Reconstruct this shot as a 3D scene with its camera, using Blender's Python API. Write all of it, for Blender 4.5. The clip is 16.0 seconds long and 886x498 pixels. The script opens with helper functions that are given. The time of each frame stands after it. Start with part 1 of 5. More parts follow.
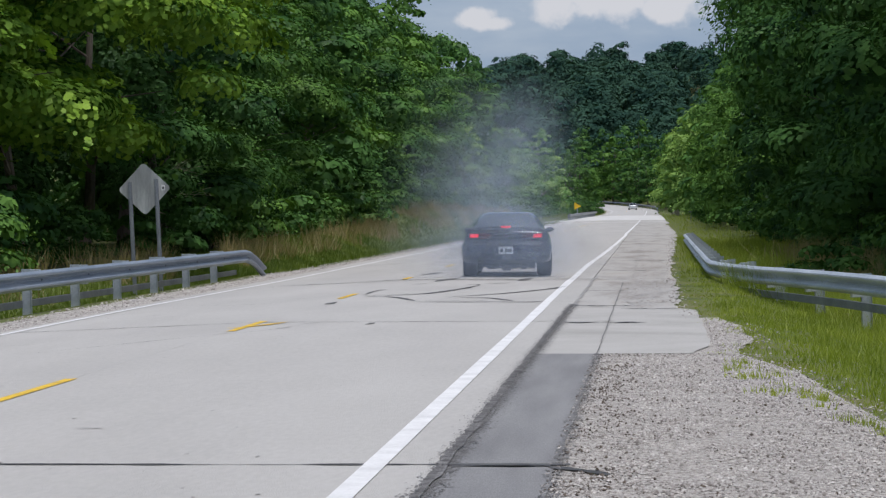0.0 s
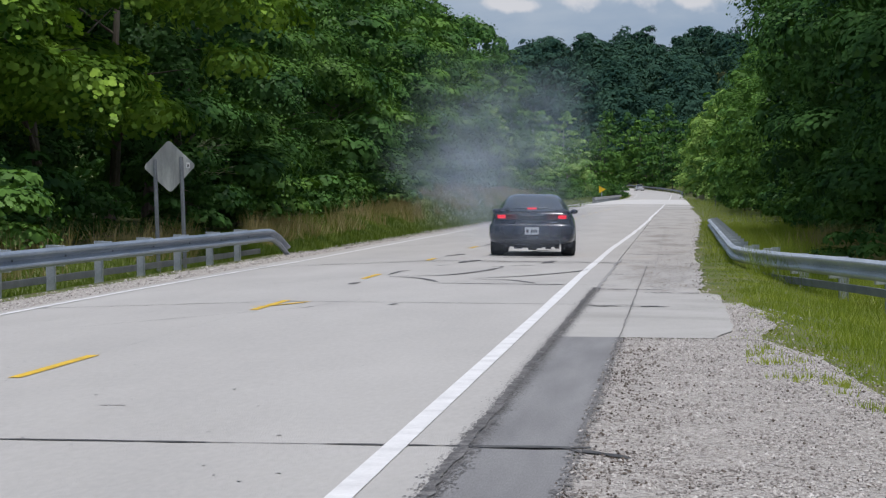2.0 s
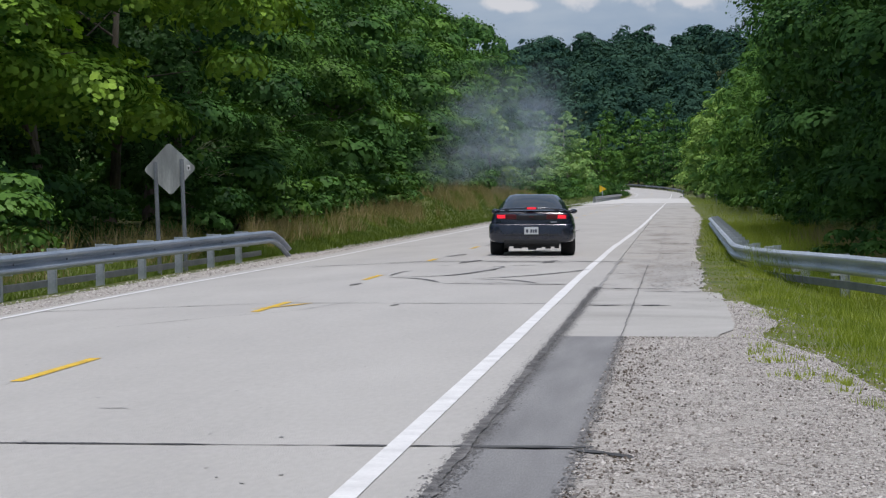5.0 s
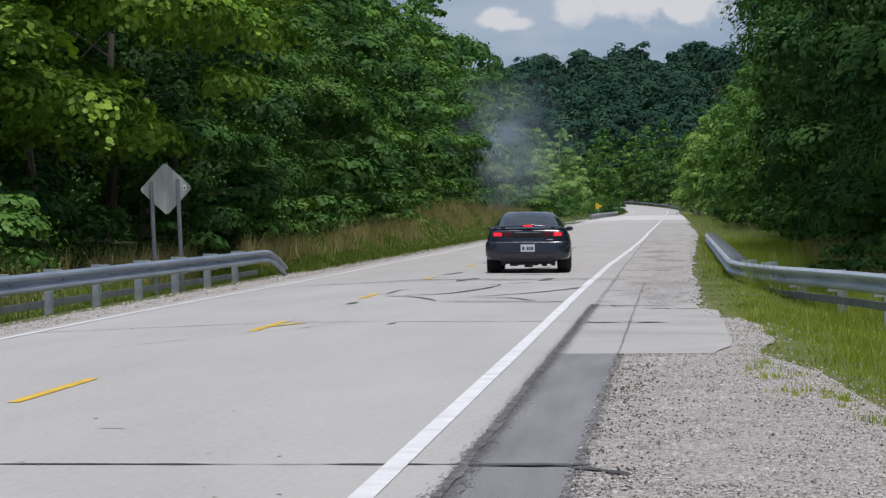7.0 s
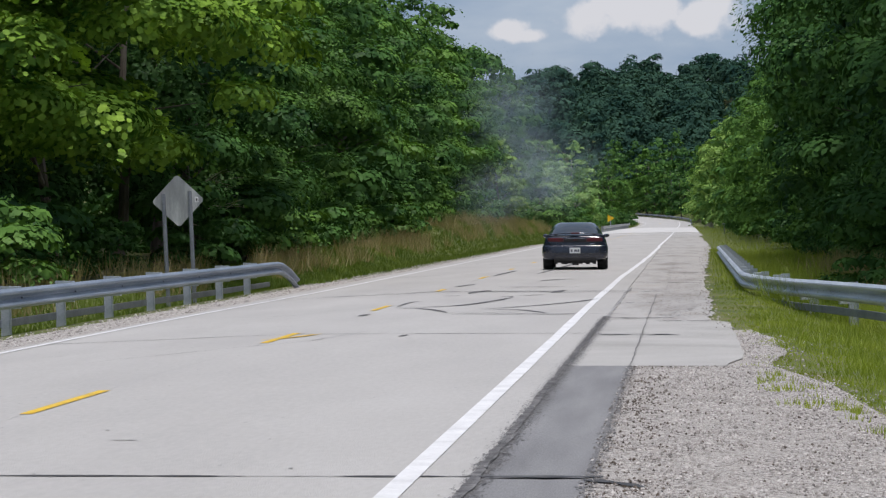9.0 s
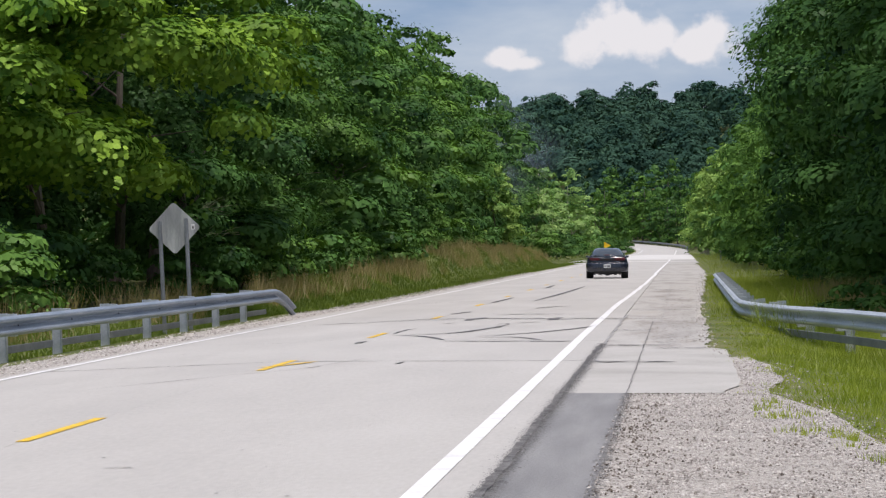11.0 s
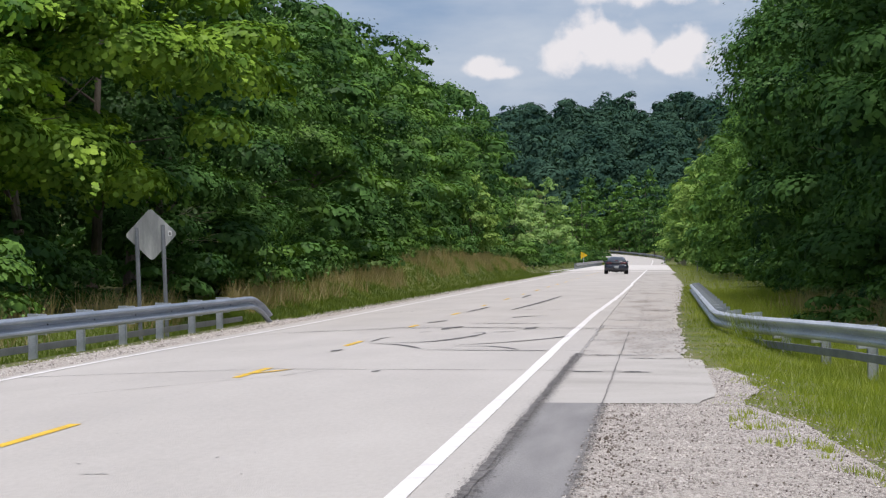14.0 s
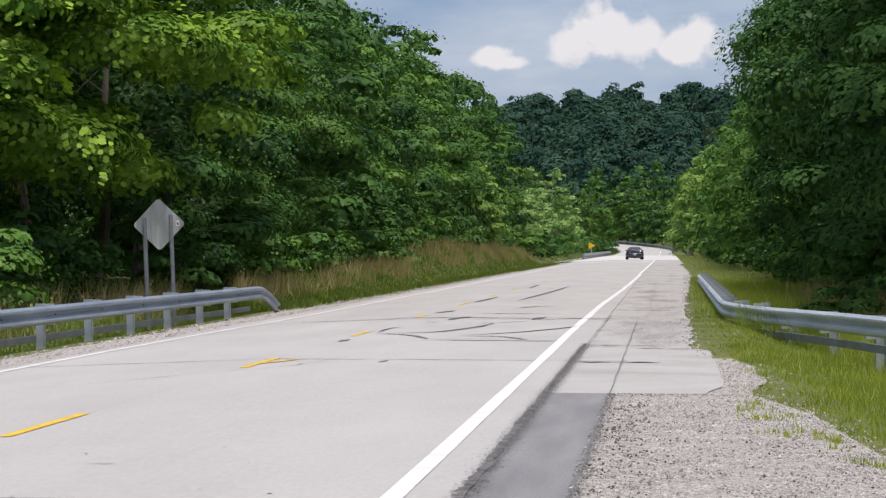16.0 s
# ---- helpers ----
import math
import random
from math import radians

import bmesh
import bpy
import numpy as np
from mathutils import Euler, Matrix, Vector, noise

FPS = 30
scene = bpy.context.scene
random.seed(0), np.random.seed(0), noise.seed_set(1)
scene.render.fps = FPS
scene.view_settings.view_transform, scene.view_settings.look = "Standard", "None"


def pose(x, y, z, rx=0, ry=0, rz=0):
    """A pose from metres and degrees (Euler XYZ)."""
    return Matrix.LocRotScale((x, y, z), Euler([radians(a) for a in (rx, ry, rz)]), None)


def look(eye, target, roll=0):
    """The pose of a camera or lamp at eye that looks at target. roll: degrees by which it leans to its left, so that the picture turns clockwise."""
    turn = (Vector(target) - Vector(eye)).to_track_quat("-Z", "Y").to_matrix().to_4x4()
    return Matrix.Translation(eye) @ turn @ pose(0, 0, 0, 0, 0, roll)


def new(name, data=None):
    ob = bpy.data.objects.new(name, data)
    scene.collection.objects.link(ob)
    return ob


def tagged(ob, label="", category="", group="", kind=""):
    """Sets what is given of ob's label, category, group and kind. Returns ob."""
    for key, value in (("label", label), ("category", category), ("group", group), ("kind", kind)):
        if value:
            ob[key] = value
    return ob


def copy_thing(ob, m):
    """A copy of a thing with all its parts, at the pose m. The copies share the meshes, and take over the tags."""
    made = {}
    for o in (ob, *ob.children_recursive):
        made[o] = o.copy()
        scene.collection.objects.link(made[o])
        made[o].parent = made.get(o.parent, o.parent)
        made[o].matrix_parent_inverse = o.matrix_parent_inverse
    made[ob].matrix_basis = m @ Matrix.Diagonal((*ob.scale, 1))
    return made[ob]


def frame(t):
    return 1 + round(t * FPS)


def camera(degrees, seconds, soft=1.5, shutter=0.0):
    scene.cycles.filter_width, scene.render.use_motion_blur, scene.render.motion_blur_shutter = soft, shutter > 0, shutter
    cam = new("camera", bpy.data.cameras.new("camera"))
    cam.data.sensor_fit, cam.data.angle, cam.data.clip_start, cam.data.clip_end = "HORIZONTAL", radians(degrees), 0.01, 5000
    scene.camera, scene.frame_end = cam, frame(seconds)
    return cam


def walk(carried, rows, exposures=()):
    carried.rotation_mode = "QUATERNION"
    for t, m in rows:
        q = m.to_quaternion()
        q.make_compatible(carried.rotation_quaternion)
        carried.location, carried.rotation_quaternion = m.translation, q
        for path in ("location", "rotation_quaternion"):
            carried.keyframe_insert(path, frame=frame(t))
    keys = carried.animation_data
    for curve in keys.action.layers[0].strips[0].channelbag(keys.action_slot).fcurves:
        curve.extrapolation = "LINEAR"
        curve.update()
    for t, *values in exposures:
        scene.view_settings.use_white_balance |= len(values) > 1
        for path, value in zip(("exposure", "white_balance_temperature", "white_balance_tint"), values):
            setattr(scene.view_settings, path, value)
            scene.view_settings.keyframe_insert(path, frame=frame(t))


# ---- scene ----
EYE = Vector((0.0, 0.0, 1.38))
cam = camera(17.48, 16.0, soft=1.3)

# seconds, turn to the right of the road's direction, tilt up, roll (degrees)
TURNS = [
    (0.0, -4.159, -0.756, -1.500),
    (0.5, -4.170, -0.693, -1.530),
    (1.0, -4.440, -0.867, -1.498),
    (1.5, -4.658, -0.975, -0.832),
    (2.0, -4.640, -1.118, -0.719),
    (2.5, -4.633, -1.327, -0.906),
    (3.0, -4.632, -1.240, -0.923),
    (3.5, -4.571, -1.249, -1.051),
    (3.7, -4.602, -1.290, -1.080),
    (5.8, -4.739, -0.841, -1.263),
    (6.0, -4.721, -0.784, -1.385),
    (6.5, -4.670, -0.816, -1.367),
    (7.0, -4.581, -0.747, -1.507),
    (7.5, -4.679, -0.776, -1.664),
    (8.0, -4.687, -0.614, -1.450),
    (8.5, -4.817, -0.484, -1.504),
    (9.0, -4.812, -0.501, -1.472),
    (9.2, -4.793, -0.393, -1.581),
    (11.3, -4.689, 0.039, -1.459),
    (11.5, -4.534, 0.002, -1.431),
    (12.0, -4.314, 0.106, -1.352),
    (12.5, -4.141, 0.155, -1.356),
    (13.0, -4.294, 0.053, -1.012),
    (13.5, -4.351, 0.099, -1.027),
    (14.0, -4.263, 0.201, -1.043),
    (14.5, -4.174, 0.200, -1.069),
    (15.0, -4.228, 0.148, -1.202),
    (15.5, -4.371, 0.055, -1.084),
    (16.0, -4.420, 0.009, -0.981),
]


def aim(az, el, roll):
    a, e = radians(az), radians(el)
    way = Vector((math.sin(a) * math.cos(e), math.cos(a) * math.cos(e), math.sin(e)))
    return look(EYE, EYE + way * 10, roll)


EXPOSURES = [(0.0, -0.08, 6430, 15), (7.0, -0.08, 6470, 15), (9.2, 0.02, 6550, 16), (11.3, 0.25, 6780, 18), (13.0, 0.25, 6780, 18), (16.0, 0.25, 6780, 18)]
walk(cam, [(t, aim(a, e, r)) for t, a, e, r in TURNS], EXPOSURES)

# ---- world and sun ----
SUN_EL, SUN_ROT = radians(75), radians(155)


def make_world():
    w = bpy.data.worlds.new("sky")
    scene.world = w
    w.use_nodes = True
    nt = w.node_tree
    nt.nodes.clear()
    N, L = nt.nodes.new, nt.links.new
    out = N("ShaderNodeOutputWorld")
    sky = N("ShaderNodeTexSky")
    sky.sky_type = "NISHITA"
    sky.sun_disc = False
    sky.sun_elevation, sky.sun_rotation = SUN_EL, SUN_ROT
    bg = N("ShaderNodeBackground")
    bg.inputs["Strength"].default_value = 0.07
    L(sky.outputs[0], bg.inputs[0])
    tc = N("ShaderNodeTexCoord")
    # layered grey cloud over the whole dome
    mp = N("ShaderNodeMapping")
    mp.inputs["Scale"].default_value = (5.0, 5.0, 16.0)
    L(tc.outputs["Generated"], mp.inputs[0])
    n1 = N("ShaderNodeTexNoise")
    n1.inputs["Scale"].default_value, n1.inputs["Detail"].default_value = 1.6, 6
    n1.inputs["Roughness"].default_value = 0.55
    L(mp.outputs[0], n1.inputs["Vector"])
    r1 = N("ShaderNodeValToRGB")
    r1.color_ramp.elements[0].position, r1.color_ramp.elements[0].color = 0.36, (0.29, 0.45, 0.68, 1)
    r1.color_ramp.elements[1].position, r1.color_ramp.elements[1].color = 0.66, (0.66, 0.78, 0.90, 1)
    L(n1.outputs[0], r1.inputs[0])
    # cumulus heaps: soft-edged lumps about given directions, roughened by noise
    n2 = N("ShaderNodeTexNoise")
    n2.inputs["Scale"].default_value, n2.inputs["Detail"].default_value = 105, 8
    L(tc.outputs["Generated"], n2.inputs["Vector"])
    total = None
    for az, el, half_w, half_h in ((-1.15, 4.25, 0.80, 0.56), (-0.45, 4.05, 0.65, 0.42), (-1.75, 4.02, 0.60, 0.36), (0.62, 4.02, 0.55, 0.46), (0.25, 3.9, 0.5, 0.3), (-3.45, 3.8, 0.42, 0.20), (-3.1, 3.68, 0.45, 0.14), (0.4, 5.4, 2.4, 0.4),
                                   (-14, 6, 3, 1.2), (13, 7, 3.5, 1.4), (30, 12, 6, 2.5), (-35, 14, 6, 2.5), (160, 25, 14, 7), (70, 30, 10, 6)):
        a, e = radians(az), radians(el)
        c = Vector((math.sin(a) * math.cos(e), math.cos(a) * math.cos(e), math.sin(e)))
        sub = N("ShaderNodeVectorMath")
        sub.operation = "SUBTRACT"
        L(tc.outputs["Generated"], sub.inputs[0])
        sub.inputs[1].default_value = c
        div = N("ShaderNodeVectorMath")
        div.operation = "DIVIDE"
        L(sub.outputs[0], div.inputs[0])
        div.inputs[1].default_value = (radians(half_w), radians(half_w), radians(half_h))
        ln = N("ShaderNodeVectorMath")
        ln.operation = "LENGTH"
        L(div.outputs[0], ln.inputs[0])
        m = N("ShaderNodeMath")
        m.operation = "SUBTRACT"
        m.inputs[0].default_value = 1.3
        L(ln.outputs["Value"], m.inputs[1])
        if total is None:
            total = m
        else:
            mx = N("ShaderNodeMath")
            mx.operation = "MAXIMUM"
            L(total.outputs[0], mx.inputs[0])
            L(m.outputs[0], mx.inputs[1])
            total = mx
    rough = N("ShaderNodeMath")
    rough.operation = "MULTIPLY_ADD"
    L(n2.outputs[0], rough.inputs[0])
    rough.inputs[1].default_value = 2.2
    rough.inputs[2].default_value = -1.1
    add = N("ShaderNodeMath")
    L(total.outputs[0], add.inputs[0])
    L(rough.outputs[0], add.inputs[1])
    ramp = N("ShaderNodeMapRange")
    ramp.inputs["From Min"].default_value, ramp.inputs["From Max"].default_value = 0.10, 0.72
    ramp.interpolation_type = "SMOOTHSTEP"
    L(add.outputs[0], ramp.inputs["Value"])
    mix = N("ShaderNodeMixRGB")
    L(ramp.outputs[0], mix.inputs[0])
    L(r1.outputs[0], mix.inputs[1])
    mix.inputs[2].default_value = (0.98, 1.01, 1.05, 1)
    cloud = N("ShaderNodeBackground")
    L(mix.outputs[0], cloud.inputs[0])
    cloud.inputs["Strength"].default_value = 0.75
    ms = N("ShaderNodeMixShader")
    ms.inputs[0].default_value = 0.8
    L(bg.outputs[0], ms.inputs[1])
    L(cloud.outputs[0], ms.inputs[2])
    L(ms.outputs[0], out.inputs[0])


make_world()
sun_data = bpy.data.lights.new("sun", "SUN")
sun_data.energy, sun_data.angle, sun_data.color = 3.1, radians(7), (1.0, 0.965, 0.92)
sun = new("sun", sun_data)
# the sky's rotation is counted from +y, clockwise seen from above
sun.matrix_world = look((0, 0, 60), Vector((0, 0, 60)) - Vector((math.sin(SUN_ROT) * math.cos(SUN_EL), math.cos(SUN_ROT) * math.cos(SUN_EL), math.sin(SUN_EL))))


# ---- materials ----
def mat(name, colors, scale=3.0, rough=0.8, metal=0.0, bump=0.0, bump_scale=None, fine=0.25, detail=6, per_island=0.0, per_object=0.0, spec=0.4, coat=0.0, stretch=(1, 1, 1), fine_scale=14.0):
    """A surface of two or more colours mixed by noise at two scales, with relief."""
    m = bpy.data.materials.new(name)
    m.use_nodes = True
    nt = m.node_tree
    N, L = nt.nodes.new, nt.links.new
    p = nt.nodes["Principled BSDF"]
    p.inputs["Roughness"].default_value, p.inputs["Metallic"].default_value = rough, metal
    p.inputs["Specular IOR Level"].default_value = spec
    p.inputs["Coat Weight"].default_value = coat
    tc = N("ShaderNodeTexCoord")
    mp = N("ShaderNodeMapping")
    mp.inputs["Scale"].default_value = stretch
    L(tc.outputs["Object"], mp.inputs[0])
    n1 = N("ShaderNodeTexNoise")
    n1.inputs["Scale"].default_value, n1.inputs["Detail"].default_value = scale, detail
    L(mp.outputs[0], n1.inputs["Vector"])
    n2 = N("ShaderNodeTexNoise")
    n2.inputs["Scale"].default_value, n2.inputs["Detail"].default_value = scale * fine_scale, 4
    L(mp.outputs[0], n2.inputs["Vector"])
    value = N("ShaderNodeMath")
    value.operation = "MULTIPLY_ADD"
    L(n2.outputs[0], value.inputs[0])
    value.inputs[1].default_value = fine
    L(n1.outputs[0], value.inputs[2])
    last = value
    for amount, node, socket in ((per_island, "ShaderNodeNewGeometry", "Random Per Island"), (per_object, "ShaderNodeObjectInfo", "Random")):
        if amount:
            g = N(node)
            a = N("ShaderNodeMath")
            a.operation = "MULTIPLY_ADD"
            L(g.outputs[socket], a.inputs[0])
            a.inputs[1].default_value = amount
            L(last.outputs[0], a.inputs[2])
            last = a
    mid = 0.5 + 0.5 * fine + 0.5 * per_island + 0.5 * per_object
    half = 0.16 + 0.12 * fine + 0.5 * (per_island + per_object)
    r = N("ShaderNodeMapRange")
    r.inputs["From Min"].default_value, r.inputs["From Max"].default_value = mid - half, mid + half
    L(last.outputs[0], r.inputs["Value"])
    ramp = N("ShaderNodeValToRGB")
    L(r.outputs[0], ramp.inputs[0])
    els = ramp.color_ramp.elements
    for i, c in enumerate(colors):
        pos = i / max(1, len(colors) - 1)
        e = els[i] if i < 2 else els.new(pos)
        e.position, e.color = pos, (*c, 1)
    L(ramp.outputs[0], p.inputs["Base Color"])
    if bump:
        n3 = N("ShaderNodeTexNoise")
        n3.inputs["Scale"].default_value, n3.inputs["Detail"].default_value = bump_scale or scale * 20, 5
        L(mp.outputs[0], n3.inputs["Vector"])
        b = N("ShaderNodeBump")
        b.inputs["Strength"].default_value, b.inputs["Distance"].default_value = bump, 0.02
        L(n3.outputs[0], b.inputs["Height"])
        L(b.outputs[0], p.inputs["Normal"])
    return m


def leaf_mat(name, dark, light, translucent=0.14, gloss=0.022, clump_scale=0.62, contrast=2.5, shift=-0.92):
    """Leaves: colour varies leaf by leaf and tree by tree; part of the light comes through."""
    m = bpy.data.materials.new(name)
    m.use_nodes = True
    nt = m.node_tree
    nt.nodes.clear()
    N, L = nt.nodes.new, nt.links.new
    out = N("ShaderNodeOutputMaterial")
    g, o = N("ShaderNodeNewGeometry"), N("ShaderNodeObjectInfo")
    add = N("ShaderNodeMath")
    add.operation = "MULTIPLY_ADD"
    L(o.outputs["Random"], add.inputs[0])
    add.inputs[1].default_value = 0.45
    tc, nz = N("ShaderNodeTexCoord"), N("ShaderNodeTexNoise")
    nz.inputs["Scale"].default_value, nz.inputs["Detail"].default_value = clump_scale, 2.5
    L(tc.outputs["Object"], nz.inputs["Vector"])
    clump = N("ShaderNodeMath")
    clump.operation = "MULTIPLY_ADD"
    L(nz.outputs[0], clump.inputs[0])
    clump.inputs[1].default_value = contrast
    clump.inputs[2].default_value = shift
    both = N("ShaderNodeMath")
    both.operation = "MULTIPLY_ADD"
    L(g.outputs["Random Per Island"], both.inputs[0])
    both.inputs[1].default_value = 0.16
    L(clump.outputs[0], both.inputs[2])
    L(both.outputs[0], add.inputs[2])
    sc = N("ShaderNodeMath")
    sc.operation = "MULTIPLY"
    L(add.outputs[0], sc.inputs[0])
    sc.inputs[1].default_value = 0.85
    ramp = N("ShaderNodeValToRGB")
    L(sc.outputs[0], ramp.inputs[0])
    ramp.color_ramp.elements[0].color, ramp.color_ramp.elements[1].color = (*dark, 1), (*light, 1)
    d, t, gl = N("ShaderNodeBsdfDiffuse"), N("ShaderNodeBsdfTranslucent"), N("ShaderNodeBsdfGlossy")
    gl.inputs["Roughness"].default_value = 0.5
    gl.inputs["Color"].default_value = (0.5, 0.5, 0.5, 1)
    L(ramp.outputs[0], d.inputs[0])
    tint = N("ShaderNodeMixRGB")
    tint.blend_type = "MULTIPLY"
    tint.inputs[0].default_value = 1
    L(ramp.outputs[0], tint.inputs[1])
    tint.inputs[2].default_value = (1.3, 1.35, 0.5, 1)
    L(tint.outputs[0], t.inputs[0])
    m1, m2 = N("ShaderNodeMixShader"), N("ShaderNodeMixShader")
    m1.inputs[0].default_value, m2.inputs[0].default_value = translucent, gloss
    L(d.outputs[0], m1.inputs[1])
    L(t.outputs[0], m1.inputs[2])
    L(m1.outputs[0], m2.inputs[1])
    L(gl.outputs[0], m2.inputs[2])
    L(m2.outputs[0], out.inputs[0])
    return m


def glow(name, color, strength):
    m = mat(name, [color, color], rough=0.3)
    p = m.node_tree.nodes["Principled BSDF"]
    p.inputs["Emission Color"].default_value, p.inputs["Emission Strength"].default_value = (*color, 1), strength
    return m


PALE_CONCRETE = mat("bridge_concrete", [(0.50, 0.49, 0.475), (0.64, 0.63, 0.61)], 0.4, 0.85, fine=0.4)
CONCRETE = mat("road_concrete", [(0.396, 0.385, 0.370), (0.437, 0.425, 0.405), (0.477, 0.465, 0.444)], 0.45, 0.85, bump=0.4, bump_scale=70, fine=0.7, per_object=0.05, fine_scale=38, stretch=(1.5, 0.35, 1))
SHOULDER = mat("shoulder_concrete", [(0.34, 0.33, 0.31), (0.41, 0.40, 0.38), (0.45, 0.44, 0.42)], 0.7, 0.9, bump=0.4, bump_scale=70, fine=0.5, fine_scale=30)
SHOULDER_OLD = mat("mottled_shoulder", [(0.29, 0.27, 0.245), (0.37, 0.355, 0.335), (0.43, 0.42, 0.40), (0.40, 0.375, 0.34)], 0.7, 0.95, bump=0.4, bump_scale=60, fine=0.4, fine_scale=12, stretch=(1.6, 0.3, 1))
ASPHALT = mat("patch_asphalt", [(0.20, 0.20, 0.205), (0.25, 0.25, 0.255), (0.31, 0.31, 0.31)], 0.9, 0.9, bump=0.5, bump_scale=120, fine=0.8, fine_scale=36, stretch=(4, 0.35, 1))
TAR = mat("tar", [(0.035, 0.035, 0.037), (0.10, 0.10, 0.10)], 4, 0.75)
TAR_WORN = mat("worn_tar", [(0.07, 0.07, 0.07), (0.16, 0.155, 0.155), (0.27, 0.265, 0.26)], 7, 0.85, fine=0.8)
SOIL_CRUMBS = mat("dirt_crumbs", [(0.16, 0.13, 0.10), (0.28, 0.25, 0.21)], 5, 0.95, fine=0.6)
STAIN = mat("stained_concrete", [(0.27, 0.265, 0.26), (0.33, 0.325, 0.315), (0.39, 0.38, 0.37)], 3, 0.85, fine=0.8)
RUBBER = mat("tyre_mark_rubber", [(0.05, 0.05, 0.053), (0.19, 0.187, 0.187)], 5, 0.8, fine=0.6, stretch=(1, 0.25, 1))
WHITE_LINE = mat("line_white", [(0.62, 0.62, 0.62), (0.82, 0.82, 0.82)], 2.5, 0.7, fine=0.5)
YELLOW_LINE = mat("line_yellow", [(0.55, 0.36, 0.05), (0.80, 0.52, 0.03)], 3, 0.7, fine=0.6)
GRAVEL = mat("gravel_bed", [(0.11, 0.097, 0.083), (0.43, 0.40, 0.37), (0.74, 0.71, 0.67)], 24.0, 0.95, bump=0.8, bump_scale=140, fine=1.2, fine_scale=5)
STONE = mat("gravel_stones", [(0.13, 0.113, 0.10), (0.44, 0.41, 0.385), (0.76, 0.73, 0.70)], 2, 0.9, per_island=0.8, fine=0.2)
DARK_STONE = mat("dark_stones", [(0.045, 0.036, 0.03), (0.12, 0.095, 0.075), (0.20, 0.17, 0.145)], 2, 0.95, per_island=0.8, fine=0.2)
SOIL = mat("verge_ground", [(0.06, 0.085, 0.02), (0.11, 0.135, 0.035), (0.17, 0.155, 0.065)], 0.5, 0.95, bump=0.6, bump_scale=12, fine=0.6, fine_scale=20)
STEEL = mat("galvanised_steel", [(0.34, 0.385, 0.44), (0.46, 0.505, 0.56), (0.58, 0.62, 0.67)], 1.4, 0.38, metal=0.3, fine=0.5, stretch=(1, 0.3, 2), bump=0.06)
# the same galvanised steel with the shade on the beam put into its colour
STEEL_SHADED = mat("shaded_steel", [(0.20, 0.25, 0.32), (0.29, 0.34, 0.42), (0.38, 0.43, 0.50)], 1.4, 0.40, metal=0.4, fine=0.5, stretch=(1, 0.3, 2), bump=0.06)
STEEL_OLD = mat("weathered_steel", [(0.17, 0.185, 0.21), (0.28, 0.30, 0.325)], 1.6, 0.6, metal=0.4, fine=0.6)
# upright light streaks in the colour stand in for reflections on the metal
ALU = mat("sign_back_aluminium", [(0.24, 0.25, 0.25), (0.34, 0.35, 0.35), (0.56, 0.57, 0.56)], 1.5, 0.5, metal=0.4, fine=0.2, stretch=(3.0, 1, 0.5))
BARK = mat("bark", [(0.05, 0.04, 0.03), (0.12, 0.10, 0.08), (0.19, 0.17, 0.14)], 3, 0.95, bump=0.8, bump_scale=20, stretch=(1, 1, 0.25))
PALE_BARK = mat("pale_bark", [(0.32, 0.28, 0.21), (0.48, 0.43, 0.33), (0.58, 0.53, 0.42)], 3, 0.95, bump=0.6, bump_scale=20, stretch=(1, 1, 0.25))
LEAF_BRIGHT = leaf_mat("leaves_bright", (0.034, 0.115, 0.014), (0.29, 0.46, 0.058))
# for trees standing in the sun: the sunlight is put into this lighter green
LEAF_SUNLIT = leaf_mat("leaves_sunlit", (0.065, 0.17, 0.04), (0.28, 0.42, 0.10))
LEAF_MID = leaf_mat("leaves_mid", (0.021, 0.074, 0.017), (0.140, 0.275, 0.054))
LEAF_DARK = leaf_mat("leaves_dark", (0.010, 0.042, 0.014), (0.100, 0.225, 0.055))
# distance haze is mixed into these leaf colours: bluer, greyer, closer in tone
LEAF_HAZED = leaf_mat("leaves_hazed_hill", (0.026, 0.064, 0.050), (0.072, 0.142, 0.092), 0.1, 0.0, 0.085, 2.8, -1.15)
LEAF_PALE = leaf_mat("leaves_pale", (0.12, 0.26, 0.075), (0.29, 0.43, 0.14))
GRASS = leaf_mat("grass_blades", (0.12, 0.19, 0.018), (0.37, 0.43, 0.060), 0.45, 0.04, contrast=2.3, shift=-0.8)
VERGE = leaf_mat("verge_grass", (0.06, 0.115, 0.016), (0.19, 0.25, 0.045), 0.4, 0.03, contrast=2.3, shift=-0.8)
STRAW = leaf_mat("dry_grass", (0.20, 0.17, 0.07), (0.44, 0.36, 0.19), 0.35, 0.04, contrast=2.3, shift=-0.8)
SIGN_YELLOW = mat("sign_yellow", [(0.75, 0.45, 0.01), (0.85, 0.55, 0.02)], 2, 0.5)


# ---- the lie of the land ----
def smooth(a, b, x):
    t = min(1.0, max(0.0, (x - a) / (b - a)))
    return t * t * (3 - 2 * t)


CROWN = -5.08       # the middle line of the road
LINE_R, LINE_L = -1.60, -8.37


def bend(y):
    """How far the road has bent aside at y."""
    return -((y - 590) ** 2) / 860 if y > 590 else 0.0


def rise(y):
    return 7e-5 * (min(y, 760) - 520) ** 2 if y > 520 else 0.0


def road_z(u, y):
    return rise(y) - 0.02 * abs(u - CROWN)


